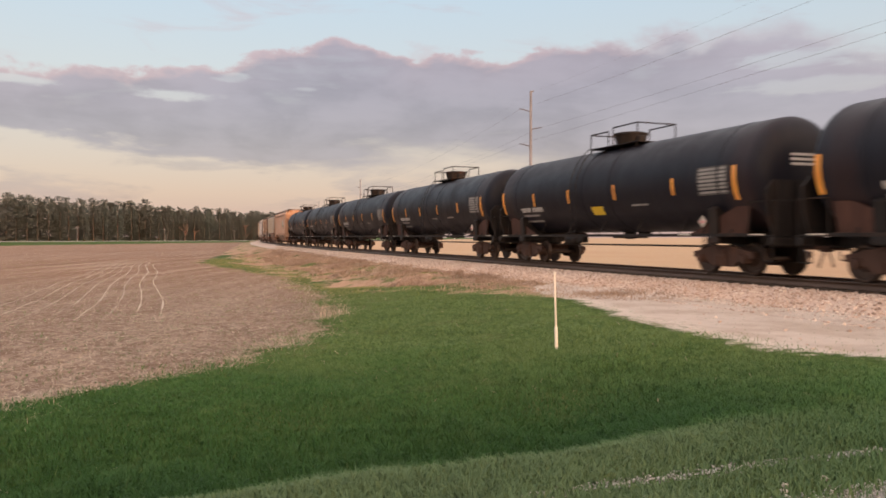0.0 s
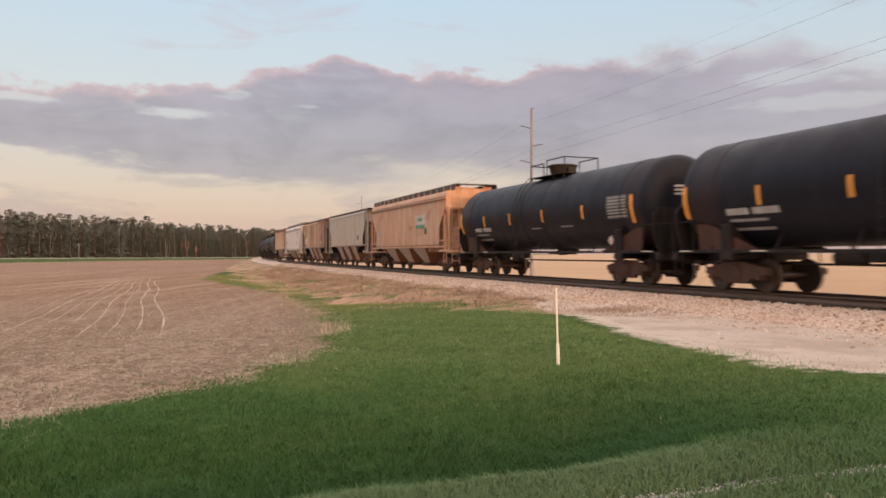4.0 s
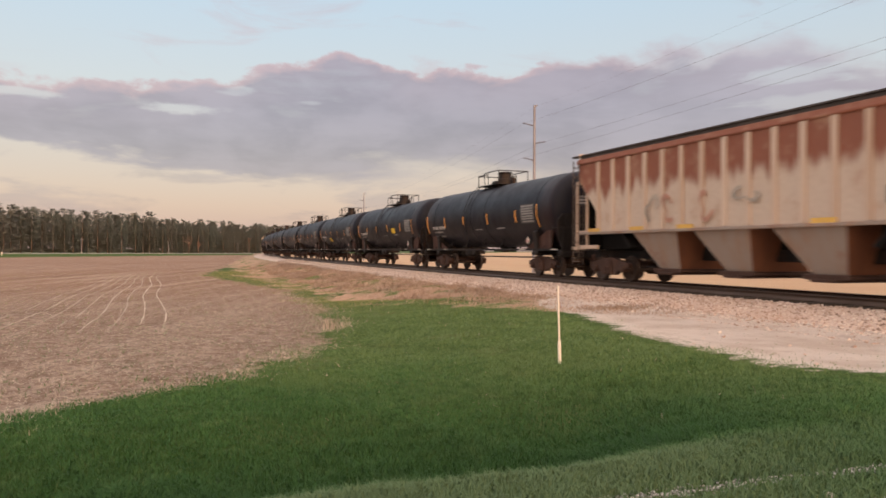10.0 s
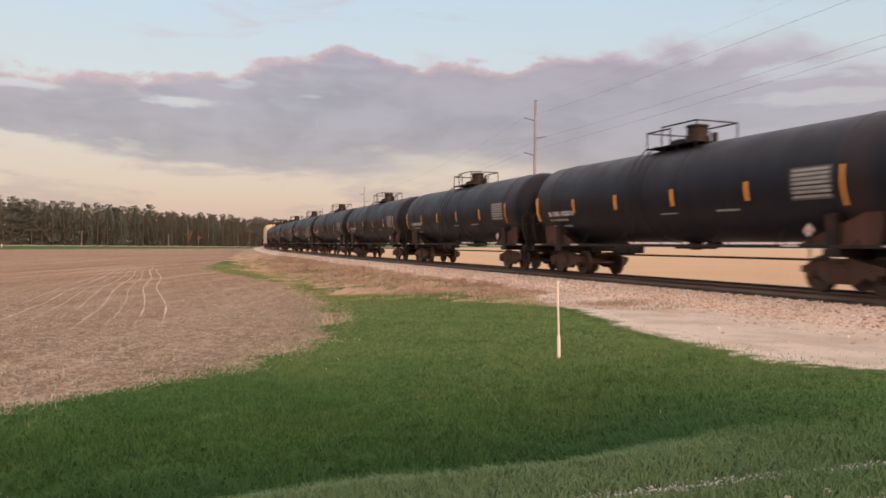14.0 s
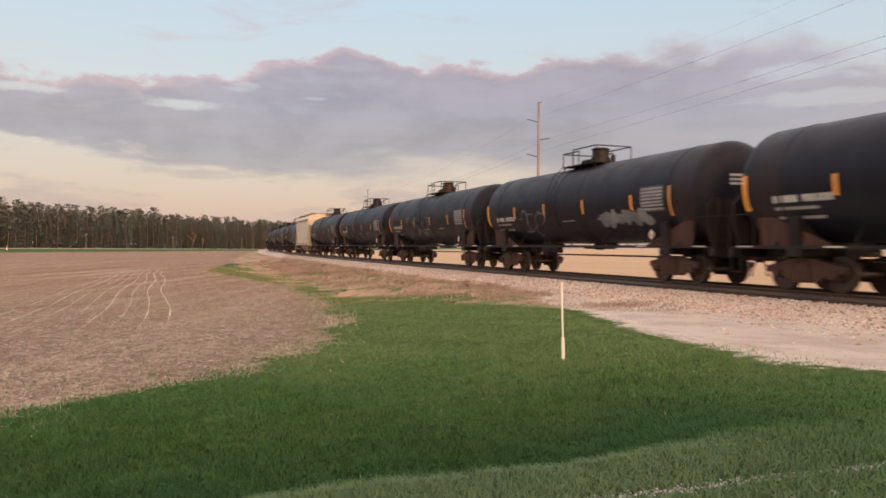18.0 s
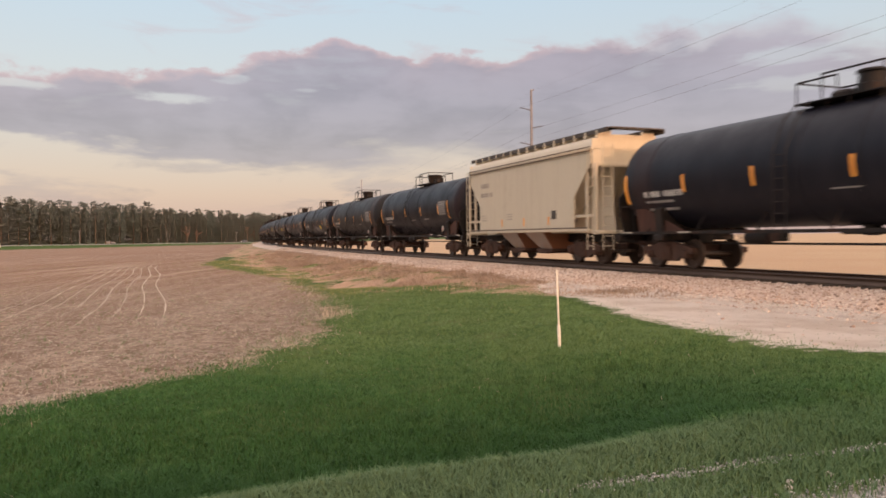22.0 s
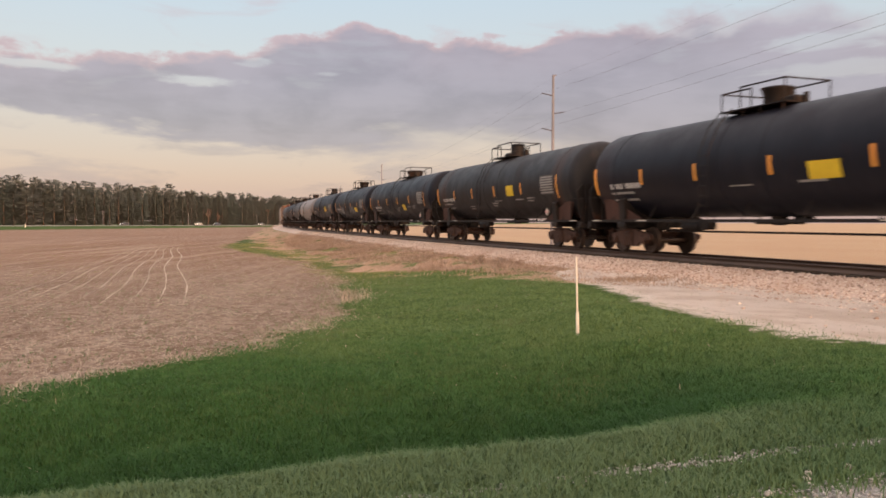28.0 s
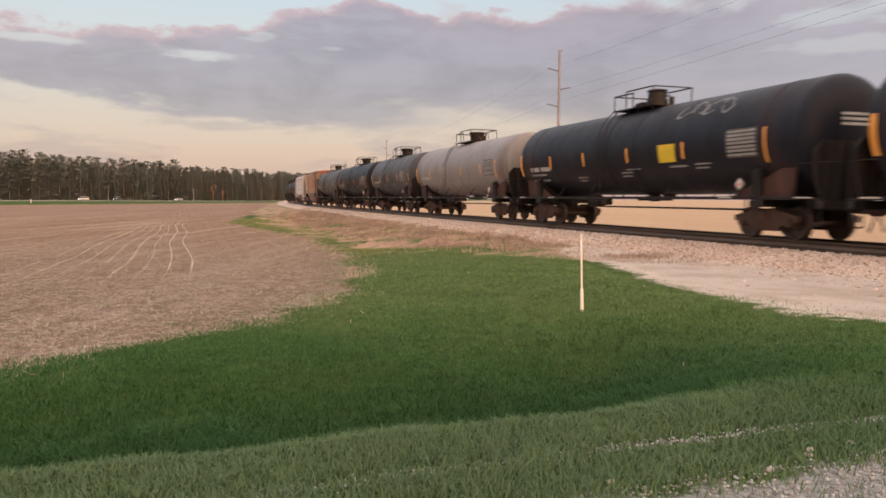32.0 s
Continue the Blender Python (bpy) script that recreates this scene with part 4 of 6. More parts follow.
        for k, (w, hgt) in enumerate(((1.9, 0.26), (1.4, 0.11), (1.5, 0.11))):
            z = TANK_C - 0.45 - k * 0.24 - 0.35 * rear
            x_ = -half + 1.95 + 1.8 * rear
            if k == 0:
                # letters and figures of the reporting mark, as plain bars
                for x0, x1 in ((0.0, 0.17), (0.21, 0.38), (0.42, 0.59), (0.63, 0.80), (0.98, 1.13), (1.17, 1.32), (1.36, 1.51), (1.55, 1.70), (1.74, 1.89)):
                    part("stencil_line", on_shell(x_ + x0, x_ + x1, z - 0.09, z + 0.09, s), M_MARK, car, "white stencil bar")
            else:
                part("stencil_line", on_shell(x_, x_ + w, z - hgt * 0.35, z + hgt * 0.35, s), M_DIMMARK, car, "faded white stencil bar")
        part("stencil_line", on_shell(half - 6.6, half - 5.7, TANK_C - 0.72, TANK_C - 0.66, s), M_DIMMARK, car, "faded white stencil line")
        part("stencil_line", on_shell(half - 9.2, half - 8.3, TANK_C - 0.72, TANK_C - 0.68, s), M_DIMMARK, car, "faded white stencil line")
        # placard in its holder, gussets over the trucks, bright ends of the sill
        x, q = half - 3.05 - 0.4 * back, 0.17
        holder = part("placard_holder", Geo().rod((x, s * 1.42, 1.13), (x, s * 1.42, 1.5), 0.02, 6), M_FRAME, car)
        part("hazard_placard", Geo().slab([(x - q, 1.55), (x, 1.55 - q), (x + q, 1.55), (x, 1.55 + q)], s * 1.43, s * 1.45), M_FADEWHITE, holder, "white diamond placard", smooth=False)
        part("placard_band", Geo().slab([(x - 0.11, 1.50), (x + 0.11, 1.50), (x + 0.13, 1.58), (x - 0.13, 1.58)], s * 1.452, s * 1.458), M_RED, holder, "red band of the placard", smooth=False)
        for e_ in (1, -1):
            g = Geo().slab([(e_ * (half - 1.25), 2.05), (e_ * (half - 1.75), 1.98), (e_ * (half - 3.75), 1.20), (e_ * (half - 1.45), 1.20)], s * 1.24, s * 1.30)
            g.box((e_ * (half - 2.6), s * 1.27, 1.17), (2.4, 0.16, 0.08), 0.01)
            part("gusset", g, M_GUSSET, car, "rust-brown gusset plate over the truck", smooth=False)
            for xa in (half - 0.95, half - 3.9):
                part("sill_stripe", Geo().box((e_ * xa, s * 1.432, 1.16), (0.55, 0.012, 0.035)), M_FADEWHITE, car, "short white stripe on the sill")
    return car


def head_bars(car, half):
    """White stencil bars on the front head."""
    for k in range(3):
        g = Geo()
        z = 3.32 - k * 0.13
        x = half - 0.62 - 0.30
        for i in range(5):
            y = -0.62 + 0.85 * i / 4
            rr = math.hypot(y, z - TANK_C) / TANK_R
            t = math.asin(min(1.0, max(0.0, rr)) ** (1 / 0.6))
            xs = half - 0.55 - 0.62 * (1 - math.cos(t)) + 0.012
            g.v += [(xs, y, z - 0.035), (xs - 0.012, y, z + 0.035)]
        g.f = [(2 * i, 2 * i + 2, 2 * i + 3, 2 * i + 1) for i in range(4)]
        part("stencil_line", g, M_MARK, car, "white stencil bar on the tank's head")


def hopper_car(name, length, mat, label, ribbed=True, bays=3, end_mat=None, post_mat=None, floor=1.78, top=4.7, cut=1.75):
    car = thing(name, label, "hopper car", "freight train")
    half = length / 2
    e = half - 0.62
    zb, zt = floor, top
    yo = 1.50 if ribbed else 1.58
    end_mat = end_mat or mat
    # side sheets, cut back at the foot of each end
    out = [(-e + 1.75, zb), (e - cut, zb), (e - cut, 2.55), (e - 0.55, 3.75), (e - 0.55, zt - 0.35), (-e + 0.55, zt - 0.35), (-e + 0.55, 3.75), (-e + 1.75, 2.55)]
    for s in (-1, 1):
        g = Geo().slab(out, s * yo, s * (yo - 0.05))
        g.box((0, s * (yo + 0.01), zt - 0.37), (2 * e - 0.9, 0.10, 0.10), 0.03)
        side = part("side_wall", g, mat, car)
        part("side_sill", Geo().box((0, s * (yo + 0.02), zb - 0.02), (2 * e - 1.2, 0.12, 0.10), 0.02), M_CHUTE if ribbed else mat, car)
        if not ribbed:
            for zz in (zt - 0.30, zt - 0.44):
                part("eave_rail", Geo().box((0, s * (yo + 0.055), zz), (2 * e - 1.0, 0.03, 0.035)), M_LADDER, car, "thin dark brown eave rail")
            part("sill_rail", Geo().box((0, s * (yo + 0.075), zb + 0.07), (2 * e - 1.3, 0.03, 0.045)), M_LADDER, car, "thin dark brown rail over the side sill")
        if ribbed:
            n = 15
            ME = mesh_of("side_post", Geo().frustum((-0.09, 0.09, -0.05, 0.05, zb + 0.05), (-0.09, 0.09, -0.05, 0.05, zt - 0.42)), post_mat or mat, False)
            for k in range(n):
                x = (-e + 1.9) + k * (2 * e - 2.05 - cut) / (n - 1)
                part("side_post", ME, None, side, at=(x, s * (yo + 0.005), 0))
    # roof
    g = Geo()
    if ribbed:
        prof = [(-yo - 0.06, zt - 0.36), (-yo - 0.02, zt - 0.22), (-0.9, zt - 0.02), (0, zt + 0.06), (0.9, zt - 0.02), (yo + 0.02, zt - 0.22), (yo + 0.06, zt - 0.36)]
    else:
        prof = [(-yo - 0.02, zt - 0.36), (-yo + 0.02, zt - 0.16), (-yo + 0.16, zt + 0.02), (-1.1, zt + 0.13), (0, zt + 0.20), (1.1, zt + 0.13), (yo - 0.16, zt + 0.02), (yo - 0.02, zt - 0.16),
                (yo + 0.02, zt - 0.36)]
    g.slab(prof, -e + 0.45, e - 0.45, "x")
    part("roof", g, mat, car)
    zr = zt + (-0.02 if ribbed else 0.16)
    yw, zw = (1.22, zt - 0.055) if ribbed else (0.98, zt + 0.36)
    g = Geo()
    for s in (-1, 1):
        g.box((0, s * yw, zw), (2 * e + 0.1, 0.5, 0.045), 0.0)
        if ribbed:
            g.box((0, s * 1.36, zt - 0.155), (2 * e - 0.9, 0.10, 0.14))
        else:
            deep = 0.16 if length < 15 else 0.32
            g.box((0, s * (yw + 0.26), zw + 0.01 - deep / 2), (2 * e + 0.1, 0.04, deep))
    for s in (-1, 1):
        g.box((s * (e - 0.1), 0, zw), (0.5, 2 * yw + 0.3, 0.045))
    part("running_board", g, M_DARKROOF, car, "dark grated roof walkway")
    if not ribbed:
        bracket = mesh_of("walkway_bracket", Geo().box((0, 0, zw - 0.15), (0.10, 0.60, 0.25)), mat)
        for s in (-1, 1):
            for k in range(15):
                part("walkway_bracket", bracket, None, car, at=(-e + 0.6 + k * (2 * e - 1.2) / 14, s * yw, 0))
    g = Geo().box((0, 0, zr + 0.06), (2 * e - 2.2, 0.75, 0.14), 0.03)
    for k in range(8):
        g.box((-e + 1.6 + k * (2 * e - 3.2) / 7, 0, zr + 0.16), (0.10, 0.95, 0.07))
    part("roof_hatch", g, mat, car, "long trough hatch with clamps")
    # centre sill, slope sheets, hoppers
    part("center_sill", Geo().box((0, 0, 0.98), (length - 0.6, 0.55, 0.34), 0.03), M_FRAME, car)
    for s in (1, -1):
        x0, x1 = s * (e - 0.75), s * (half - 4.35)
        g = Geo().slab([(x0, zt - 0.45), (x1, 1.25), (x1 + s * 0.08, 1.18), (x0 + s * 0.06, zt - 0.50)], -yo + 0.08, yo - 0.08)
        part("end_wall", Geo().box((s * (e - 0.50), 0, zt - 0.50), (0.06, 2 * yo - 0.06, 1.05), 0.01), end_mat, car)
        for y in (-0.62, 0.62):
            g.slab([(x0, zt - 0.6), (x1, 1.2), (s * (e - 0.35), 1.15)], y - 0.02, y + 0.02)
        part("slope_sheet", g, M_UNDERSHADE if ribbed else end_mat, car, "slope sheet with shade put into its black" if ribbed else "")
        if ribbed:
            # added plate, black for the shade in the open end bay
            part("bulkhead", Geo().box((s * (e - 0.80), 0, 2.4), (0.05, 2 * yo - 0.3, 2.5)), M_UNDERSHADE, car, "added black plate for the shade in the end bay")
        g = Geo()
        for y in (-yo + 0.08, yo - 0.08):
            g.box((s * (e - 0.30), y, 2.42), (0.12, 0.10, 2.6), 0.01)
            g.box((s * (e - 1.0), y, 1.25), (1.5, 0.10, 0.14), 0.01)
        g.box((s * (e - 0.25), 0, 1.2), (0.5, 2 * yo, 0.12), 0.02)
        g.box((s * (e - 0.30), 0, 3.70), (0.10, 2 * yo - 0.1, 0.12), 0.01)
        for y in (-yo + 0.10, yo - 0.10):
            g.box((s * (e - 0.95), y, 2.35), (0.10, 0.08, 2.2), 0.01)
            g.box((s * (e - 1.1), y, 1.82), (1.5, 0.08, 0.10), 0.01)
        part("end_frame", g, end_mat, car)
        for y in (-1.2, 1.2):
            part("ladder", ladder(Geo(), s * (e + 0.02), y, 0.55, zt - 0.2, 0.44, "y", 0.36), M_TRUCK if end_mat is M_CHUTE else M_LADDER if ribbed else end_mat, car)
            sy = 1 if y > 0 else -1
            part("ladder", ladder(Geo(), s * (e - 0.45), sy * (yo + 0.08), 0.55, zt - 0.3, 0.42, "x", 0.36), M_TRUCK if end_mat is M_CHUTE else M_LADDER if ribbed else end_mat, car)
        add_truck(car, s * (half - 2.55))
    part("brake_wheel", Geo().lathe([(0.0, 0.28), (0.03, 0.30), (0.06, 0.28)], 16, "x", (-e - 0.02, 0.55, 2.6)).rod((-e - 0.02, 0.55, 2.6), (-e + 0.5, 0.55, 2.6), 0.03, 6), M_FRAME, car)
    span = 2 * (half - 4.4)
    w = span / bays
    for k in range(bays):
        x = -span / 2 + w * (k + 0.5)
        g = Geo().frustum((x - 0.42, x + 0.56, -1.0, 1.0, 0.50), (x - w / 2 + 0.10, x + w / 2 - 0.62, -yo + 0.02, yo - 0.02, zb + 0.02))
        bay = part("hopper_bay", g, M_CHUTE, car, "rust-streaked grey hopper chute")
        xa, xb = x + 0.575, x + w / 2 - 0.605
        g = Geo()
        g.v = [(xa, -0.99, 0.51), (xa, 0.99, 0.51), (xb, yo - 0.03, zb), (xb, -yo + 0.03, zb)]
        g.v += [(p[0] - 0.03, p[1], p[2]) for p in g.v]
        g.f = [(0, 1, 2, 3), (7, 6, 5, 4), (0, 3, 7, 4), (1, 5, 6, 2), (3, 2, 6, 7), (0, 4, 5, 1)]
        part("front_sheet", g, M_CHUTEFRONT, bay, "rust-orange front sheet", smooth=False)
        g = Geo().box((x, 0, 0.47), (1.4, 2.25, 0.14), 0.02).box((x, 0, 0.38), (0.8, 2.4, 0.08), 0.01).rod((x + 0.78, -1.2, 0.46), (x + 0.78, 1.2, 0.46), 0.04, 8)
        part("outlet_gate", g, M_TRUCK, bay, "dark rusty outlet gate")
    # added sheet and web: shade between the chutes, put into their black
    part("floor_sheet", Geo().box((0, 0, zb + 0.03), (span + 0.6, 2 * yo - 0.14, 0.05)).box((0, 0, (zb + 1.06) / 2), (span, 0.5, zb - 1.06)), M_UNDERSHADE, car, "black underside sheet added for the shade between chutes")
    add_couplers(car, half)
    return car


def flat_bar(x0, x1, z0, z1, y):
    s = 1 if y > 0 else -1
    return Geo().box(((x0 + x1) / 2, y + s * 0.006, (z0 + z1) / 2), (x1 - x0, 0.008, z1 - z0))


def car_marks(car, kind, half, y, rng):
    """What is painted on a hopper's sides: reporting marks, data lines, emblem shapes and reflectors."""
    def bar(x0, x1, z0, z1, mat, name="stencil_line", label="dark stencil bar"):
        for s in (-1, 1):
            part(name, flat_bar(x0, x1, z0, z1, s * y), mat, car, label)
    if kind in ("orange", "white"):
        ink = M_FADEMARK
        bar(-half + 2.9, -half + 3.5, 2.95, 3.15, ink)
        bar(-half + 2.9, -half + 3.9, 2.45, 2.68, ink)
        for k in range(3):
            bar(-half + 3.0, -half + 3.8, 2.14 - k * 0.12, 2.20 - k * 0.12, ink, label="faint stencil line")
        for x in (0.2, half - 7.0, -half + 6.5):
            for k in range(3):
                bar(x, x + 0.5, 2.45 - k * 0.11, 2.50 - k * 0.11, ink, label="faint stencil line")
        bar(half - 4.9, half - 4.5, 2.25, 2.62, M_DARKMARK, "data_square", "small dark data square")
    if kind == "white":
        bar(half - 4.6, half - 3.75, 3.62, 3.80, M_FADEMARK, "emblem", "faint arched top of a painted emblem")
        bar(half - 4.55, half - 3.8, 3.34, 3.60, M_FADEYELLOW, "emblem", "faded yellow field of a painted emblem")
        bar(half - 4.62, half - 4.45, 3.1, 3.30, M_FADEMARK, "emblem", "faint foot of a painted emblem")
        bar(half - 3.9, half - 3.73, 3.1, 3.30, M_FADEMARK, "emblem", "faint foot of a painted emblem")
    if kind == "orange":
        bar(half - 6.6, half - 4.9, 2.85, 3.45, M_MARK, "emblem", "white field of a painted emblem")
        bar(half - 6.6, half - 4.9, 2.62, 2.84, M_GREEN, "emblem", "green band of a painted emblem")
        bar(half - 6.2, half - 5.3, 3.05, 3.25, M_GREEN, "emblem", "green bar of a painted emblem")
    if kind == "tan":
        for k in range(4):
            bar(-half + 2.55 + k * 0.26, -half + 2.76 + k * 0.26, 3.42, 3.64, M_FADEMARK, label="faint stencil letter bar")
        for k in range(5):
            bar(-half + 2.55 + k * 0.28, -half + 2.78 + k * 0.28, 2.98, 3.18, M_FADEMARK, label="faint stencil letter bar")
        for x in (-half + 4.95, -half + 7.2, -half + 9.43):
            bar(x - 0.06, x + 0.06, 1.52, 1.86, M_REFLECT, "reflector", "orange reflector strip")
        for x in (-half + 5.5, -half + 2.6):
            for k in range(3):
                bar(x, x + 0.55, 2.05 - k * 0.11, 2.09 - k * 0.11, M_FADEMARK, label="faint stencil line")
        bar(-half + 9.68, -half + 10.08, 1.75, 2.1, M_DARKMARK, "data_square", "small dark data square")
    if kind in ("grey", "brown"):
        for k in range(6):
            x = -half + 2.6 + k * (2 * half - 5.2) / 5
            bar(x - 0.05, x + 0.05, 1.92, 2.42, M_YELLOWREF, "reflector", "yellow reflector strip")
    if kind in ("grey", "rusty"):
        bar(half - 3.9, half - 3.45, 2.2, 2.6, M_DARKMARK, "data_square", "small dark data square")
    if kind == "brown":
        for k in range(3):
            bar(half - 4.0, half - 3.2, 2.12 + k * 0.13, 2.16 + k * 0.13, M_FADEWHITE, label="white stencil line")
        bar(-half + 2.8, -half + 3.4, 2.2, 2.85, M_FADEWHITE, "data_panel", "faded white data panel")
        bar(-half + 3.6, -half + 4.3, 2.2, 2.85, M_FADEWHITE, "data_panel", "faded white data panel")
    if kind == "rusty":
        for k, x in enumerate((-3.3, -2.4, -0.7, 0.9)):
            loop = Geo()
            a, b, p1 = rng.uniform(0.28, 0.42), rng.uniform(0.30, 0.44), rng.uniform(0, 6.28)
            for ring in (1.0, 0.68):
                for i in range(24):
                    t = 2 * math.pi * i / 24
                    q = ring * (1 + 0.30 * math.sin(2 * t + p1) + 0.22 * math.sin(3 * t + 2 * p1))
                    loop.v.append((x + a * q * math.cos(t), -y - 0.012, 2.55 + 0.2 * math.sin(p1) + b * q * math.sin(t)))
            loop.f = [(i, (i + 1) % 24, 24 + (i + 1) % 24, 24 + i) for i in range(3 * k, 3 * k + 17 if 3 * k + 17 < 24 else 24)]
            part("paint_patch", loop, M_RUSTMARK if k % 3 else M_FADEMARK, car, "faded red spray-paint loop" if k % 3 else "faint spray-paint loop")
        for x in (-half + 2.3, -half + 4.9, -half + 7.4, half - 5.6, half - 3.0):
            bar(x - 0.38, x + 0.38, 1.80, 1.93, M_YELLOWREF, "reflector", "orange-yellow sill stripe")


# gap positions behind the first visible coupling, and what runs between them
LENGTHS = {-1: 18.1, 0: 17.55, 1: 17.84, 2: 17.77, 3: 18.4, 4: 18.15, 5: 18.51, 6: 17.46, 7: 16.95, 8: 18.25, 9: 18.1, 10: 17.45, 11: 18.0, 12: 18.0, 13: 18.37, 14: 18.49,
           15: 18.2, 16: 18.45, 17: 17.5, 18: 17.98, 19: 17.97, 20: 18.41, 21: 13.83, 22: 17.1, 23: 18.2, 24: 18.06, 25: 19.2, 26: 17.4, 27: 18.9, 28: 18.8, 29: 18.18,
           30: 19.0, 31: 17.44, 32: 14.4, 33: 17.6, 34: 18.2, 35: 17.6, 36: 17.6, 37: 18.1, 38: 18.1, 39: 18.1, 40: 18.1}
HOPPERS = {5: "orange", 6: "grey", 7: "brown", 8: "white", 9: "rusty", 21: "tan", 35: "brown", 36: "white"}
GREYS = {23: "dusty", 27: "dusty", 32: "grey", 34: "grey", 31: "pale"}
# metres the train has run at each full second
RUN = (-2.35, 14.32, 31.11, 47.93, 64.4, 80.9, 97.38, 114.37, 131.36, 148.29, 165.31, 182.47, 199.7, 216.86, 233.95, 250.8, 267.6, 284.32, 300.95, 317.65, 334.35, 350.94,
       367.55, 384.22, 400.85, 417.53, 434.35, 451.15, 467.98, 484.84, 501.72, 518.66, 535.59)

CARS = []


def car_pose(mid, half):
    """Pose of a car whose middle is at mid along the track: it sits on its two trucks."""
    b = half - 2.6
    xa, ya, _ = track(mid - b)
    xb, yb, _ = track(mid + b)
    return pose((xa + xb) / 2, (ya + yb) / 2, RAIL, 0, 0, math.degrees(math.atan2(ya - yb, xa - xb)))


def build_train():
    rng = random.Random(11)
    protos, todo = {}, []
    mats = {"orange": M_ORANGE, "grey": M_GREYHOP, "brown": M_BROWN, "white": M_WHITEHOP, "rusty": M_RUSTY, "tan": M_TAN}
    mats_end = {"rusty": M_RUSTPOST, "brown": M_CHUTE}
    words = {"orange": "faded orange covered hopper car with smooth curved sides", "grey": "weathered grey covered hopper car with ribbed sides",
             "brown": "rust-brown covered hopper car with ribbed sides", "white": "dusty off-white covered hopper car with smooth sides",
             "rusty": "tan covered hopper car with rust-red ribbed sides", "tan": "short cream covered hopper car with smooth sides"}
    gap = -LENGTHS[-1]
    for k in sorted(LENGTHS):
        length = LENGTHS[k]
        mid = gap + length / 2
        gap += length
        half = length / 2
        if k in HOPPERS:
            kind = HOPPERS[k]
            ribbed = kind in ("grey", "brown", "rusty")
            car = hopper_car("hopper_car", length, mats[kind], words[kind], ribbed, 2 if length < 15 else 3, mats_end.get(kind), {"rusty": M_RUSTPOST, "brown": M_BROWNPOST, "grey": M_GREYPOST}.get(kind),
                             {"tan": 1.30, "white": 1.62, "orange": 1.50}.get(kind, 1.78), {"tan": 4.64, "white": 4.52, "orange": 4.57, "rusty": 4.78, "grey": 4.70, "brown": 4.68}[kind], 0.95 if kind == "brown" else 1.75)
            car_marks(car, kind, half, 1.556 if ribbed else 1.58, rng)
        else:
            tone = GREYS.get(k, "black")
            housing = "bucket" if k < 6 or k == 28 else "turret" if k < 22 or k in (27, 30) else "bowl"
            key = (tone, housing, round(length * 2) / 2, 0.0 if k < 6 else 0.62)
            if key not in protos:
                m = {"black": M_BLACK, "grey": M_GREYTANK, "dusty": M_DUSTYTANK, "pale": M_PALETANK}[tone]
                lab = {"black": "black railway tank car with orange reflector strips and white stencils", "grey": "dusty grey railway tank car with orange reflector strips",
                       "dusty": "dust-greyed black railway tank car with orange reflector strips",
                       "pale": "pale grey railway tank car with brown rust at its ends"}[tone]
                protos[key] = tank_car("tank_car", key[2], m, lab, housing, key[3])
                car = protos[key]
            else:
                car = copy_thing(protos[key], Matrix.Identity(4))
            half = key[2] / 2
            todo.append((car, k, half))
        car.matrix_basis = car_pose(mid - RUN[0], half)
        CARS.append((car, mid, half))
    for car, k, half in todo:
        decorate(car, k, half, rng)


def scrawl(xc, zc, a, b, outline, rng):
    """One sprayed letter on the tank's near side: an uneven loop, as an outline or filled in."""
    g = Geo()
    n, r = 26, TANK_R + 0.009
    k1, k2, p1, p2 = rng.uniform(0.18, 0.40), rng.uniform(0.12, 0.30), rng.uniform(0, 6.28), rng.uniform(0, 6.28)
    lean = rng.uniform(-0.35, 0.35)
    inner = max(0.2, 1 - 0.055 / b) if outline else 0.03
    for ring in (1.0, inner):
        for i in range(n):
            t = 2 * math.pi * i / n
            q = ring * (1 + k1 * math.sin(2 * t + p1) + k2 * math.sin(3 * t + p2) + 0.5 * k2 * math.sin(5 * t + p1))
            x, z = a * q * math.cos(t), b * q * math.sin(t)
            h = zc + z - TANK_C
            g.v.append((xc + x + lean * z, -math.sqrt(max(0.01, r * r - h * h)), zc + z))
    skip = rng.randrange(n) if outline else 99
    g.f = [(i, (i + 1) % n, n + (i + 1) % n, n + i) for i in range(n) if (i - skip) % n > 4 or not outline]
    return g


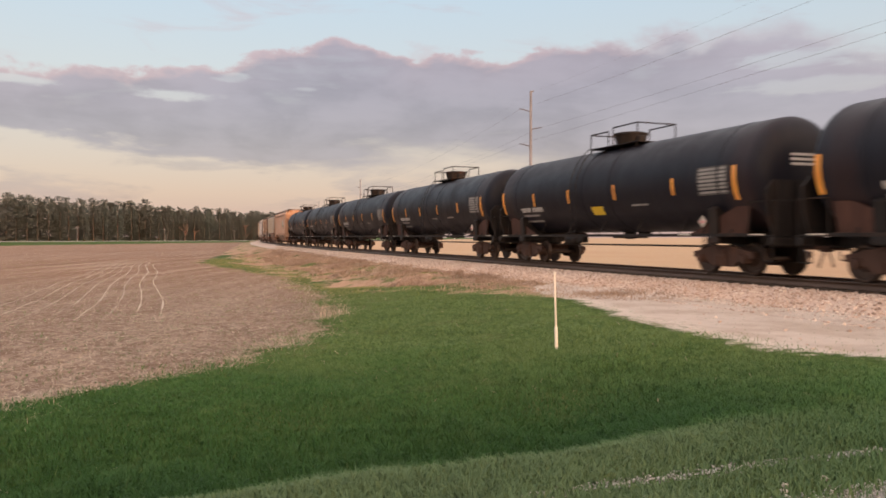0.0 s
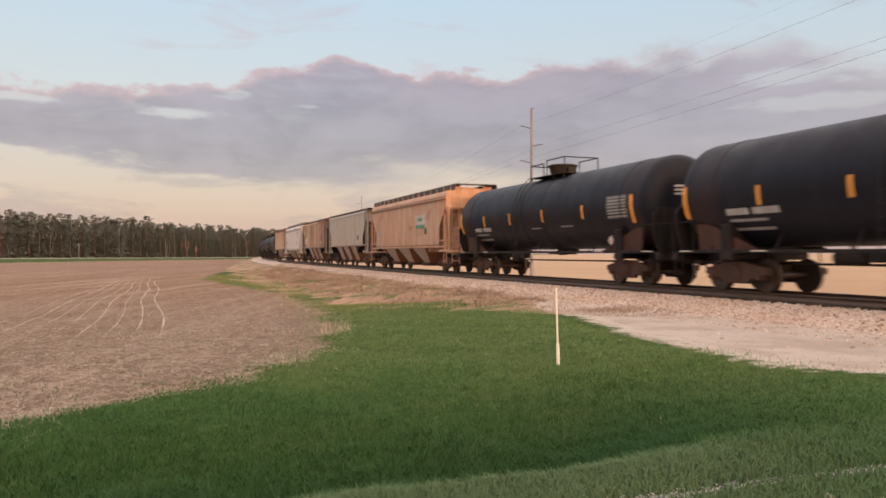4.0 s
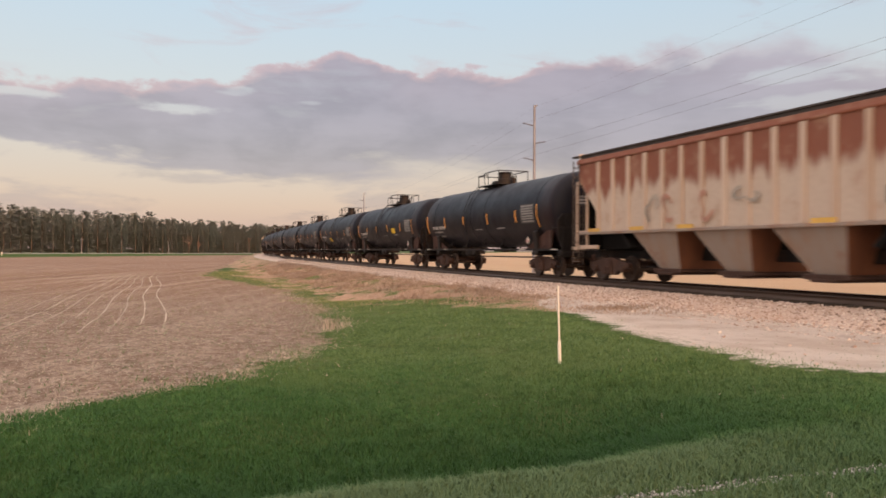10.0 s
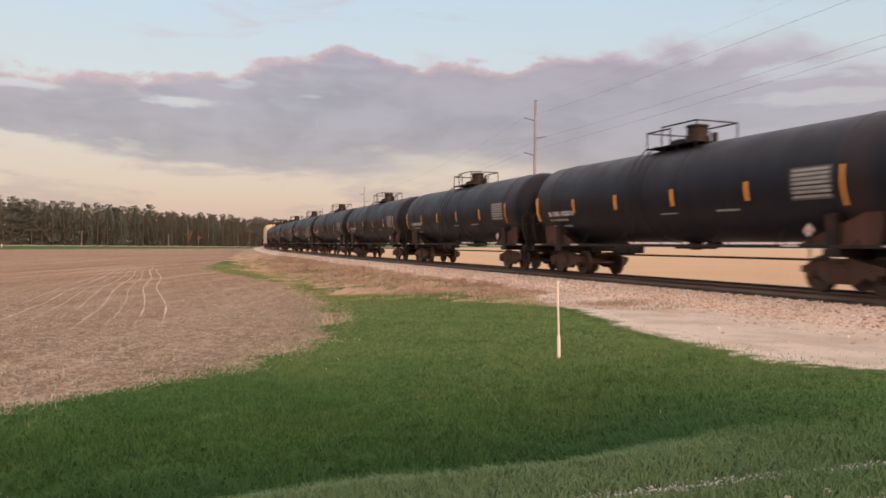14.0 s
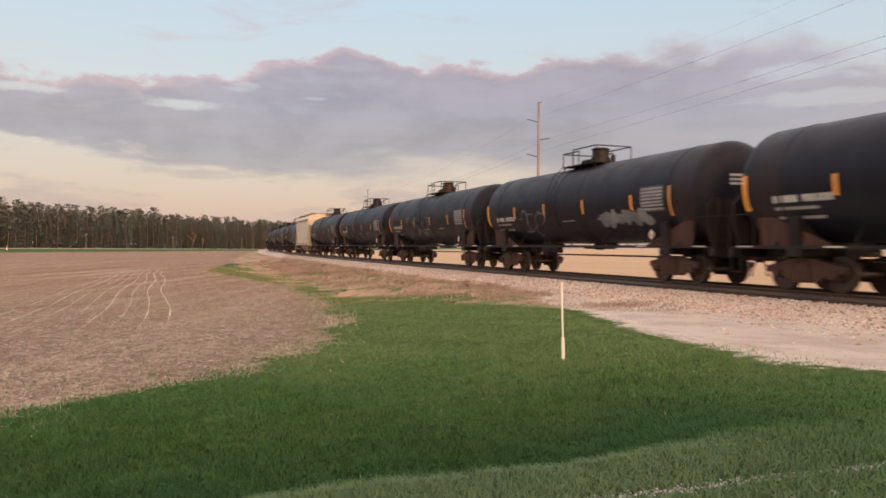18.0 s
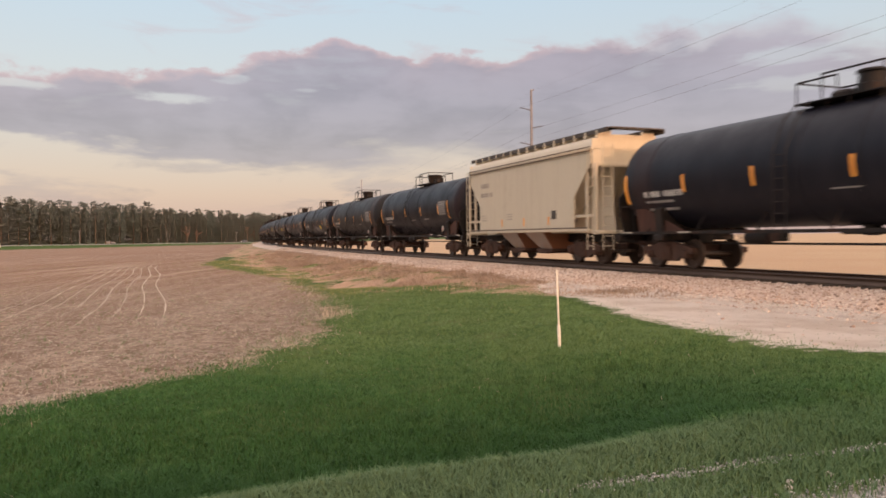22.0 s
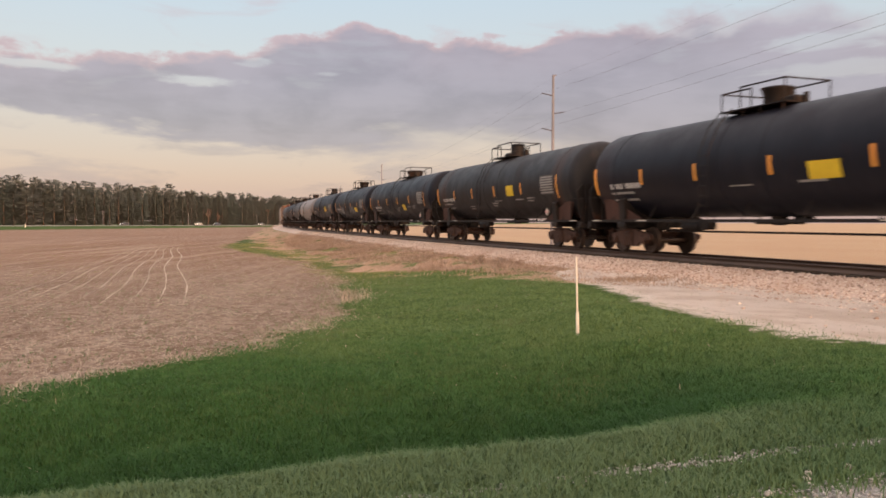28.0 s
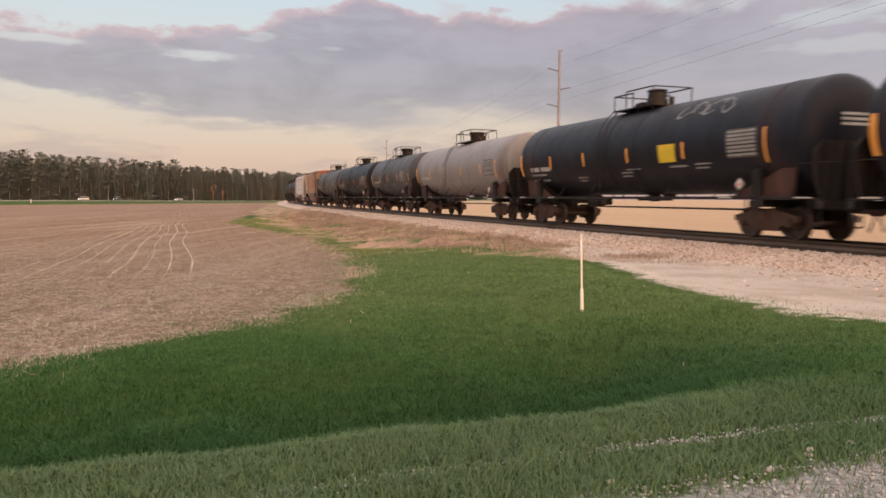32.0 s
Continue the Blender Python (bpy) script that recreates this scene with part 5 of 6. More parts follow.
def decorate(car, k, half, rng):
    """What sets one tank car apart: placards, paint patches, extra stencils."""
    yellow = {0: (8.77, 2.05, 0.75, 0.30), 11: (6.54, 2.45, 0.90, 0.36), 12: (11.69, 2.12, 0.90, 0.34), 24: (6.42, 2.20, 0.75, 0.38), 26: (5.72, 2.42, 1.0, 0.45), 27: (7.05, 2.60, 0.80, 0.50),
              28: (7.40, 2.15, 0.75, 0.40), 29: (5.80, 2.25, 1.0, 0.42), 30: (6.65, 2.60, 0.90, 0.58)}
    if k in yellow:
        x, z, w, h = yellow[k]
        part("placard", on_shell(half - x - w / 2, half - x + w / 2, z - h / 2, z + h / 2, -1, 0.01), M_YELLOW, car, "yellow rectangular placard")
    # spray paint: span behind the front coupling, height, size, letters, outline only or filled
    sprayed = {3: ((4.1, 7.7, 2.30, 0.62, 6, True),), 17: ((3.4, 6.4, 2.15, 0.55, 5, False), (10.9, 13.0, 2.2, 0.9, 3, True)), 18: ((8.6, 13.2, 2.35, 1.15, 5, True),),
               24: ((6.9, 9.6, 2.05, 0.62, 2, False),), 29: ((6.8, 8.9, 2.22, 0.72, 2, False), (12.2, 13.6, 2.25, 0.6, 1, False)), 30: ((3.9, 6.4, 3.95, 0.45, 4, True),)}
    for x0, x1, z, h, n, outline in sprayed.get(k, ()):
        w = (x1 - x0) / n
        for i in range(n):
            part("paint_patch", scrawl(half - x1 + w * (i + 0.5), z, w * 0.56, h / 2, outline, rng), M_GRAFFITI, car, "silvery spray-paint outline" if outline else "silvery spray-paint shape")
    if k in (28, 30, 27):
        for x, z in ((5.3, 2.2), (9.6, 2.05), (12.9, 1.95)):
            for i in range(2):
                part("stencil_line", on_shell(half - x, half - x + 0.75 - 0.15 * i, z - i * 0.12 - 0.025, z - i * 0.12 + 0.025, -1, 0.007), M_DIMMARK, car, "faded white stencil line")
    head_bars(car, half)


build_train()


# ---- vegetation materials ----
def blade_material(name, stops, dry=0.0, rough=0.6):
    def build(N, co, bsdf):
        r = N.add("ShaderNodeNewGeometry").outputs["Random Per Island"]
        n1 = N.noise(co, 0.45, 4.0, 0.55)
        n2 = N.noise(co, 2.2, 4.0, 0.6)
        c = N.ramp(r, stops)
        c = N.mix(N.math("MULTIPLY", N.range(n1, 0.35, 0.7), 0.55), c, tuple(v * 0.7 for v in stops[0][1]))
        c = N.mix(N.math("MULTIPLY", N.range(n2, 0.45, 0.75), 0.35), c, stops[-2][1])
        uplit(N, bsdf, 0.6)
        return c
    return material(name, build, rough, 0.0, 0.3)


def needle_material():
    def build(N, co, bsdf):
        r = N.add("ShaderNodeNewGeometry").outputs["Random Per Island"]
        own = N.add("ShaderNodeObjectInfo").outputs["Random"]
        n = N.noise(co, 0.22, 4.0, 0.6)
        # greens paled and browned: distance haze put into the needle colour
        c = N.ramp(r, [(0.0, (0.145, 0.180, 0.152)), (0.6, (0.195, 0.230, 0.192)), (1.0, (0.25, 0.275, 0.232))])
        c = N.mix(N.math("MULTIPLY", own, 0.6), c, (0.215, 0.200, 0.165))
        uplit(N, bsdf, 0.72)
        return N.mix(N.math("MULTIPLY", N.range(n, 0.4, 0.65), 0.4), c, (0.140, 0.165, 0.140))
    return material("pine_needles", build, 0.85, 0.0, 0.15)


def turf_material(stops):
    """Darker in the ditch, its shade put into the colour; paler on the verge by the lane."""
    def build(N, co, bsdf):
        r = N.add("ShaderNodeNewGeometry").outputs["Random Per Island"]
        n1 = N.noise(co, 0.42, 4.0, 0.55)
        n2 = N.noise(co, 1.7, 4.0, 0.6)
        y = N.add("ShaderNodeSeparateXYZ", Vector=co).outputs[1]
        c = N.ramp(r, stops)
        c = N.mix(N.math("MULTIPLY", N.range(n1, 0.40, 0.65), 0.5), c, (0.030, 0.086, 0.020))
        lean = N.math("MULTIPLY_ADD", N.add("ShaderNodeSeparateXYZ", Vector=co).outputs[0], 0.55, y)
        verge = N.range(N.math("ADD", lean, N.math("MULTIPLY", N.math("SUBTRACT", n1, 0.5), 9.0)), 8.5, 15.5)
        c = N.mix(N.math("MULTIPLY", verge, 0.75), c, (0.152, 0.232, 0.090))
        c = N.mix(N.math("MULTIPLY", N.range(n2, 0.55, 0.75), 0.35), c, (0.140, 0.180, 0.080))
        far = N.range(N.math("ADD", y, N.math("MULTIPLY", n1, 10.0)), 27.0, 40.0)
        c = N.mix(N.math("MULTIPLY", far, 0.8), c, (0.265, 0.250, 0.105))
        tuft = N.noise(co, 4.2, 4.0, 0.6)
        c = N.mix(N.math("MULTIPLY", N.range(tuft, 0.50, 0.36), 0.45), c, (0.028, 0.080, 0.020))
        c = N.mix(N.math("MULTIPLY", N.range(tuft, 0.54, 0.68), 0.35), c, (0.120, 0.200, 0.070))
        # road shoulder paled: the crest's open skylight is put into the colour
        near = N.range(N.math("ADD", y, N.math("MULTIPLY", N.add("ShaderNodeSeparateXYZ", Vector=co).outputs[0], -0.39)), 5.85, 5.35)
        c = N.mix(N.math("MULTIPLY", N.math("MULTIPLY", near, N.range(N.add("ShaderNodeSeparateXYZ", Vector=co).outputs[0], 1.2, 4.0, 0.72, 0.30)), 1.0), c, (0.112, 0.170, 0.095))
        uplit(N, bsdf, 0.45)
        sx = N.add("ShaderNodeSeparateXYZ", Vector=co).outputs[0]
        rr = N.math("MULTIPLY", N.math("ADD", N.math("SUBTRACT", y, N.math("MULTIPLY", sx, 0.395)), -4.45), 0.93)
        # the hollow's shade, put into the colour of the ditch grass
        hollow_shade = N.math("MULTIPLY", N.range(N.math("ADD", rr, N.math("MULTIPLY", N.math("SUBTRACT", n2, 0.5), 0.5)), 0.95, 1.35), N.range(N.math("ADD", rr, N.math("MULTIPLY", n1, 2.4)), 7.2, 3.0))
        hollow_shade = N.math("MULTIPLY", hollow_shade, N.range(sx, 5.0, 1.5))
        c = N.mix(N.math("MULTIPLY", N.math("MULTIPLY", hollow_shade, N.math("SUBTRACT", 1.0, near)), 0.82), c, (0.017, 0.060, 0.014))
        return c
    return material("fresh_grass", build, 0.65, 0.0, 0.12)


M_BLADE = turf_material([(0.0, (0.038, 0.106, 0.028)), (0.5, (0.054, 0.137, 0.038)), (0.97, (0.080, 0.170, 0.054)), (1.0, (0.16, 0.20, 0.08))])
M_STRAW = blade_material("dead_straw", [(0.0, (0.29, 0.195, 0.140)), (0.5, (0.43, 0.31, 0.225)), (1.0, (0.60, 0.47, 0.36))])
M_STUBBLE = blade_material("field_straw", [(0.0, (0.34, 0.27, 0.205)), (0.6, (0.52, 0.43, 0.33)), (1.0, (0.70, 0.61, 0.48))])
M_NEEDLE = needle_material()
M_BARK = plain("bark", (0.17, 0.120, 0.095), 0.5, 0.95, 0.0, 2.0, 0.1)
M_TWIG = plain("bare_twigs", (0.20, 0.125, 0.10), 0.4, 0.95, 0.0, 2.0, 0.1)


def blades(x, y, z, hgt, wid, lean, rng):
    """Bent blades, three triangles each."""
    n = len(x)
    a = rng.uniform(0, 2 * np.pi, n)
    b = rng.uniform(0, 2 * np.pi, n)
    ux, uy = np.cos(a) * wid / 2, np.sin(a) * wid / 2
    l1, l2 = lean * hgt * 0.3, lean * hgt
    v = np.empty((n, 5, 3))
    v[:, 0] = np.stack([x - ux, y - uy, z - 0.01], 1)
    v[:, 1] = np.stack([x + ux, y + uy, z - 0.01], 1)
    v[:, 2] = np.stack([x - ux * 0.8 + np.cos(b) * l1, y - uy * 0.8 + np.sin(b) * l1, z + hgt * 0.55], 1)
    v[:, 3] = np.stack([x + ux * 0.8 + np.cos(b) * l1, y + uy * 0.8 + np.sin(b) * l1, z + hgt * 0.55], 1)
    v[:, 4] = np.stack([x + np.cos(b) * l2, y + np.sin(b) * l2, z + hgt * (1 - 0.25 * np.clip(lean, 0, 1.5))], 1)
    f = np.array([(0, 1, 3), (0, 3, 2), (2, 3, 4)])[None] + (np.arange(n) * 5)[:, None, None]
    return v.reshape(-1, 3), f.reshape(-1, 3)


def slivers(x, y, z, hgt, wid, lean, rng):
    """Single-triangle blades for the farther turf."""
    n = len(x)
    a, b = rng.uniform(0, 2 * np.pi, n), rng.uniform(0, 2 * np.pi, n)
    ux, uy = np.cos(a) * wid / 2, np.sin(a) * wid / 2
    v = np.empty((n, 3, 3))
    v[:, 0] = np.stack([x - ux, y - uy, z - 0.01], 1)
    v[:, 1] = np.stack([x + ux, y + uy, z - 0.01], 1)
    v[:, 2] = np.stack([x + np.cos(b) * lean * hgt, y + np.sin(b) * lean * hgt, z + hgt * (1 - 0.2 * lean)], 1)
    return v.reshape(-1, 3), np.arange(3 * n).reshape(-1, 3)


def scatter(n, r0, r1, power, rng, half_angle=40.0):
    """Points round the camera's standing place, thinning out with distance."""
    u = rng.uniform(0, 1, n)
    k = 2.0 - power
    R = (r0 ** k + u * (r1 ** k - r0 ** k)) ** (1 / k)
    A = np.radians(rng.uniform(-half_angle, half_angle, n))
    return R * np.sin(A), R * np.cos(A), R


def bank_patches(x, y):
    """Where green shows through the dead grass of the bank."""
    return 0.75 * wave(x, y, 0.62, 3.0) + 0.60 * wave(x, y, 1.7, 1.0)


def build_grass():
    rng = np.random.default_rng(3)
    V, F, n = [], [], 0
    for count, r0, r1, power in ((330000, 3.2, 14.0, 1.0), (620000, 14.0, 80.0, 1.75)):
        x, y, R = scatter(count, r0, r1, power, rng)
        fld, lane, dry = zones(x, y)
        r = from_road(x, y)
        jitter = rng.normal(0, 0.17, len(x))
        keep = (fld + jitter * (1 + 0.9 * smooth(R, 9, 16)) < 0.45) & (lane + jitter * 1.5 < 0.42) & (dry + jitter * 1.6 + bank_patches(x, y) * (R > 19) < 0.80)
        bare = np.maximum(smooth(r, -0.35, -0.98) * 0.95, 0.7 * smooth(np.abs(r + 0.06 + 0.022 * np.clip(x, 0, 6) - 0.03 * wave(x, y, 2.6)), 0.11, 0.03) * smooth(wave(x, y, 4.3, 0.4) + 0.5 * wave(x, y, 9.0, 1.1) + 0.2 * (x - 1.0), -0.75, -0.1))
        keep &= rng.uniform(0, 1, len(x)) > bare
        s, d = from_track(x, y)
        keep &= d > 2.4
        x, y, R, r, lane = x[keep], y[keep], R[keep], r[keep], lane[keep]
        z = ground_z(x, y)
        tall = 0.5 + 0.5 * wave(x, y, 2.1, 0.3) + 0.35 * wave(x, y, 5.3, 1.9)
        h = (0.055 + 0.05 * np.clip(tall, 0, 1.4)) * rng.uniform(0.55, 1.3, len(x)) * (1 + 0.8 * smooth(r, 0.9, 1.8) * smooth(r, 5.5, 3.5) * smooth(x, 4.5, 1.5))
        h = h * (1 - 0.6 * smooth(lane, 0.02, 0.40))
        if r0 < 10:
            h = h * (1 - 0.30 * smooth(R, 6.5, 11.0))
            w = 0.0050 * (1 + R / 9.0) * rng.uniform(0.7, 1.3, len(x))
            v, f = blades(x, y, z, h, w, rng.uniform(0.3, 1.3, len(x)), rng)
        else:
            w = 0.010 * (1 + R / 16.0) * rng.uniform(0.7, 1.3, len(x))
            v, f = slivers(x, y, z, h * 0.58, w, rng.uniform(0.5, 1.8, len(x)), rng)
        V.append(v)
        F.append(f + n)
        n += len(v)
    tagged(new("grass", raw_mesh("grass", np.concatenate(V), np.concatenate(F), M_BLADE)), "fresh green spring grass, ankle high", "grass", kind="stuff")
    # dead grass on the railway bank
    x, y, R = scatter(150000, 18, 100.0, 1.0, rng, 22)
    fld, lane, dry = zones(x, y)
    s, d = from_track(x, y)
    keep = (dry + rng.normal(0, 0.15, len(x)) > 0.5) & (d > 2.6) & (rng.uniform(0, 1, len(x)) < 0.35 + 0.65 * (wave(x, y, 0.9, 2.0) > -0.2)) & (dry + bank_patches(x, y) > 0.84 + rng.normal(0, 0.12, len(x)))
    x, y, R = x[keep], y[keep], R[keep]
    z = ground_z(x, y)
    h = (0.05 + 0.09 * np.clip(wave(x, y, 1.3, 0.7) + 0.4, 0, 1)) * rng.uniform(0.5, 1.4, len(x))
    cs, cd = rng.uniform(10, 75, 420), rng.uniform(3.6, 8.0, 420)
    bx, by = beside(cs, cd)
    pick = rng.integers(0, 420, 26000)
    x2, y2 = bx[pick] + rng.normal(0, 0.28, 26000), by[pick] + rng.normal(0, 0.28, 26000)
    dry2 = zones(x2, y2)[2] > 0.3
    x2, y2, pick = x2[dry2], y2[dry2], pick[dry2]
    x, y, z = np.concatenate([x, x2]), np.concatenate([y, y2]), np.concatenate([z, ground_z(x2, y2)])
    h = np.concatenate([h, rng.uniform(0.08, 0.26, 420)[pick] * rng.uniform(0.6, 1.2, len(x2))])
    R = np.hypot(x, y)
    v, f = blades(x, y, z, h, 0.005 * (1 + R / 9.0), rng.uniform(0.3, 1.9, len(x)), rng)
    tagged(new("dead_grass", raw_mesh("dead_grass", v, f, M_STRAW)), "dry reddish-brown dead grass on the railway bank", "dead grass", kind="stuff")
    # straw and stubble on the field
    x, y, R = scatter(210000, 9.0, 130.0, 1.75, rng)
    fld, lane, dry = zones(x, y)
    keep = fld + rng.normal(0, 0.1, len(x)) > 0.42
    x, y, R = x[keep], y[keep], R[keep]
    z = ground_z(x, y)
    flat = rng.uniform(0, 1, len(x)) < 0.997
    h = np.where(flat, 0.022 + 0.014 * smooth(R, 40, 14), 0.07) * rng.uniform(0.6, 1.5, len(x))
    lean = np.where(flat, rng.uniform(2.0, 4.2, len(x)), rng.uniform(0.0, 0.6, len(x)))
    v, f = slivers(x, y, z, np.where(flat, h * 1.3, h), 0.012 * (1 + R / 22.0), lean, rng)
    tagged(new("stubble", raw_mesh("stubble", v, f, M_STUBBLE)), "pale broken straw lying on the ploughed field", "stubble", kind="stuff")
    # pale straw fringe where the field meets the turf
    x, y, R = scatter(90000, 8.0, 40.0, 1.2, rng)
    fld, lane, dry = zones(x, y)
    keep = np.abs(fld - 0.55 + rng.normal(0, 0.14, len(x))) < 0.22
    x, y, R = x[keep], y[keep], R[keep]
    v, f = slivers(x, y, ground_z(x, y), rng.uniform(0.03, 0.11, len(x)), 0.009 * (1 + R / 20), rng.uniform(0.3, 3.0, len(x)), rng)
    tagged(new("straw_fringe", raw_mesh("straw_fringe", v, f, M_STUBBLE)), "pale loose straw along the field's grassy edge", "straw", kind="stuff")
    # withered weeds by the dirt lane
    px, py = 4.9 + rng.normal(0, 0.75, 900), 21.8 + rng.normal(0, 0.45, 900)
    v, f = blades(px, py, ground_z(px, py), rng.uniform(0.04, 0.16, 900), 0.014, rng.uniform(0.2, 1.5, 900), rng)
    tagged(new("withered_weeds", raw_mesh("withered_weeds", v, f, M_STRAW)), "low withered brown weeds beside the dirt lane", "weeds", kind="stuff")
    # pale planter lines on the field
    V, F, m = [], [], 0
    for i in range(8):
        t = np.linspace(0, 1, 70)
        near_end = 20.2 - 0.45 * i + 0.8 * math.sin(i * 2.1)
        yy = near_end + (63.5 - near_end + 1.2 * math.sin(i * 1.7)) * t
        xx = -7.75 - 0.387 * (yy - 20.25) - (0.75 - 0.0062 * (yy - 20.0)) * i + 0.14 * (1 - np.cos((yy - 15.7) * 0.299 + 0.05 * i)) * (1 - 0.06 * i) + 0.012 * np.sin(yy * 0.8 + 1.7 * i)
        zz = ground_z(xx, yy) + 0.013
        w = (0.020 + 0.006 * np.sin(yy * 1.1 + i)) * (1 + yy / 60) * (0.25 + 0.75 * smooth(t, 0.0, 0.10 + 0.03 * (i % 3))) * (0.75 + 0.35 * np.sin(yy * 2.7 + 1.9 * i) * np.sin(yy * 0.9 + i))
        V.append(np.concatenate([np.stack([xx - w, yy, zz], 1), np.stack([xx + w, yy, zz], 1)]))
        a = np.arange(69) + m
        F.append(np.stack([a, a + 70, a + 71, a + 1], 1))
        m += 140
    tagged(new("straw_rows", raw_mesh("straw_rows", np.concatenate(V), np.concatenate(F), M_STUBBLE)), "pale wavy straw rows across the brown field", "straw rows", kind="stuff")


build_grass()


def build_weed_clump():
    rng = np.random.default_rng(8)
    n = 60
    cx, cy = WEED
    x, y = cx + rng.normal(0, 0.17, n), cy + rng.normal(0, 0.4, n)
    z = ground_z(x, y)
    v, f = blades(x, y, z, rng.uniform(0.15, 0.52, n), 0.010, rng.uniform(0.1, 0.9, n), rng)
    tagged(new("weed_clump", raw_mesh("weed_clump", v, f, M_STUBBLE)), "clump of tall pale dead weeds at the field's edge", "weeds", kind="stuff")


WEED = (-3.0, 20.2)
build_weed_clump()


# ---- gravel and stones by the near road ----
M_STONE = plain("limestone", (0.46, 0.44, 0.41), 0.4, 0.9, 0.0, 5.0, 0.2)


def road_point(t, r):
    return ROAD_P[0] + ROAD_D[0] * t - ROAD_D[1] * r, ROAD_P[1] + ROAD_D[1] * t + ROAD_D[0] * r


def build_gravel():
    rng = np.random.default_rng(9)

    def place(n):
        t = rng.uniform(-6, 9, n)
        r = np.where(rng.uniform(0, 1, n) < 0.34, -0.06 - 0.022 * np.clip(t, 0, 6) + rng.normal(0, 0.045, n) + 0.03 * np.sin(t * 1.1) + 0.018 * np.sin(t * 4.7), -0.62 - np.abs(rng.normal(0, 0.8, n)))
        r = np.where((r > -0.3) & (np.sin(t * 2.3 + 0.9) + np.sin(t * 5.1) * 0.6 < rng.uniform(-1.6, -0.5, n)), r - 0.6, r)
        x, y = road_point(t, r)
        return np.stack([x, y, ground_z(x, y) + 0.006], 1)
    v, f = stones(17000, place, (0.005, 0.016), rng)
    tagged(new("gravel", raw_mesh("gravel", v, f, M_BALLAST_PALE)), "pale crushed gravel along the road's shoulder", "gravel", kind="stuff")
    # single larger stones
    for k in range(34):
        g = Geo()
        bm = bmesh.new()
        bmesh.ops.create_icosphere(bm, subdivisions=2, radius=1.0)
        o = Vector((k * 3.1, k * 1.7, 0))
        sz = rng.uniform(0.014, 0.032)
        sx, sy, szz = rng.uniform(0.8, 1.5), rng.uniform(0.7, 1.1), rng.uniform(0.5, 0.8)
        for q in bm.verts:
            q.co *= 1 + 0.45 * noise.noise(q.co * 1.1 + o)
            q.co = Vector((q.co.x * sx, q.co.y * sy, q.co.z * szz)) * sz
        me = bpy.data.meshes.new("stone")
        bm.to_mesh(me)
        bm.free()
        me.materials.append(M_STONE)
        t = rng.uniform(-1.5, 5.5)
        r = rng.uniform(-1.1, -0.25)
        x, y = road_point(t, r)
        ob = new("stone", me)
        ob.matrix_basis = pose(x, y, gz(x, y) + sz * szz * 0.55, 0, 0, rng.uniform(0, 360))
        tagged(ob, "pale grey limestone lump lying on the road's shoulder", "stone", "roadside stones")


def pale_gravel():
    def build(N, co, bsdf):
        r = N.add("ShaderNodeNewGeometry").outputs["Random Per Island"]
        n = N.noise(co, 9.0, 4.0, 0.6)
        c = N.ramp(r, [(0.0, (0.20, 0.203, 0.203)), (0.5, (0.36, 0.37, 0.373)), (1.0, (0.62, 0.635, 0.64))])
        c = N.mix(N.math("MULTIPLY", n, 0.4), c, (0.27, 0.25, 0.23))
        return c
    return material("pale_gravel", build, 0.9, 0.0, 0.2)


M_BALLAST_PALE = pale_gravel()
build_gravel()


# ---- marker post ----
def build_post():
    post = thing("marker_post", "slim white plastic utility marker post with thicker foot, in grass", "marker post")
    post.matrix_basis = pose(POST[0], POST[1], gz(*POST), 0, -1.6, 0)
    g = Geo().lathe([(-0.2, 0.028), (0.36, 0.028), (0.385, 0.022)], 12, "z")
    part("foot_sleeve", g, M_POSTW, post, "thicker white sleeve")
    g = Geo().lathe([(0.30, 0.0165), (1.285, 0.015), (1.30, 0.010)], 10, "z")
    part("rod", g, M_POSTW, post)
    part("cap", Geo().lathe([(1.24, 0.018), (1.295, 0.018), (1.305, 0.013)], 10, "z"), M_POSTW, post)


POST = (1.90, 12.55)
build_post()


# ---- power line ----
POLES = [(31.1, -33.0), (7.1, 61.0), (-17.0, 155.0), (-41.0, 249.0)]
ARMS = ((11.85, -1), (10.42, 1), (9.05, -1))          # height over the road, side
LINE_D = Vector((-0.248, 0.969, 0))
LINE_N = Vector((0.969, 0.248, 0))


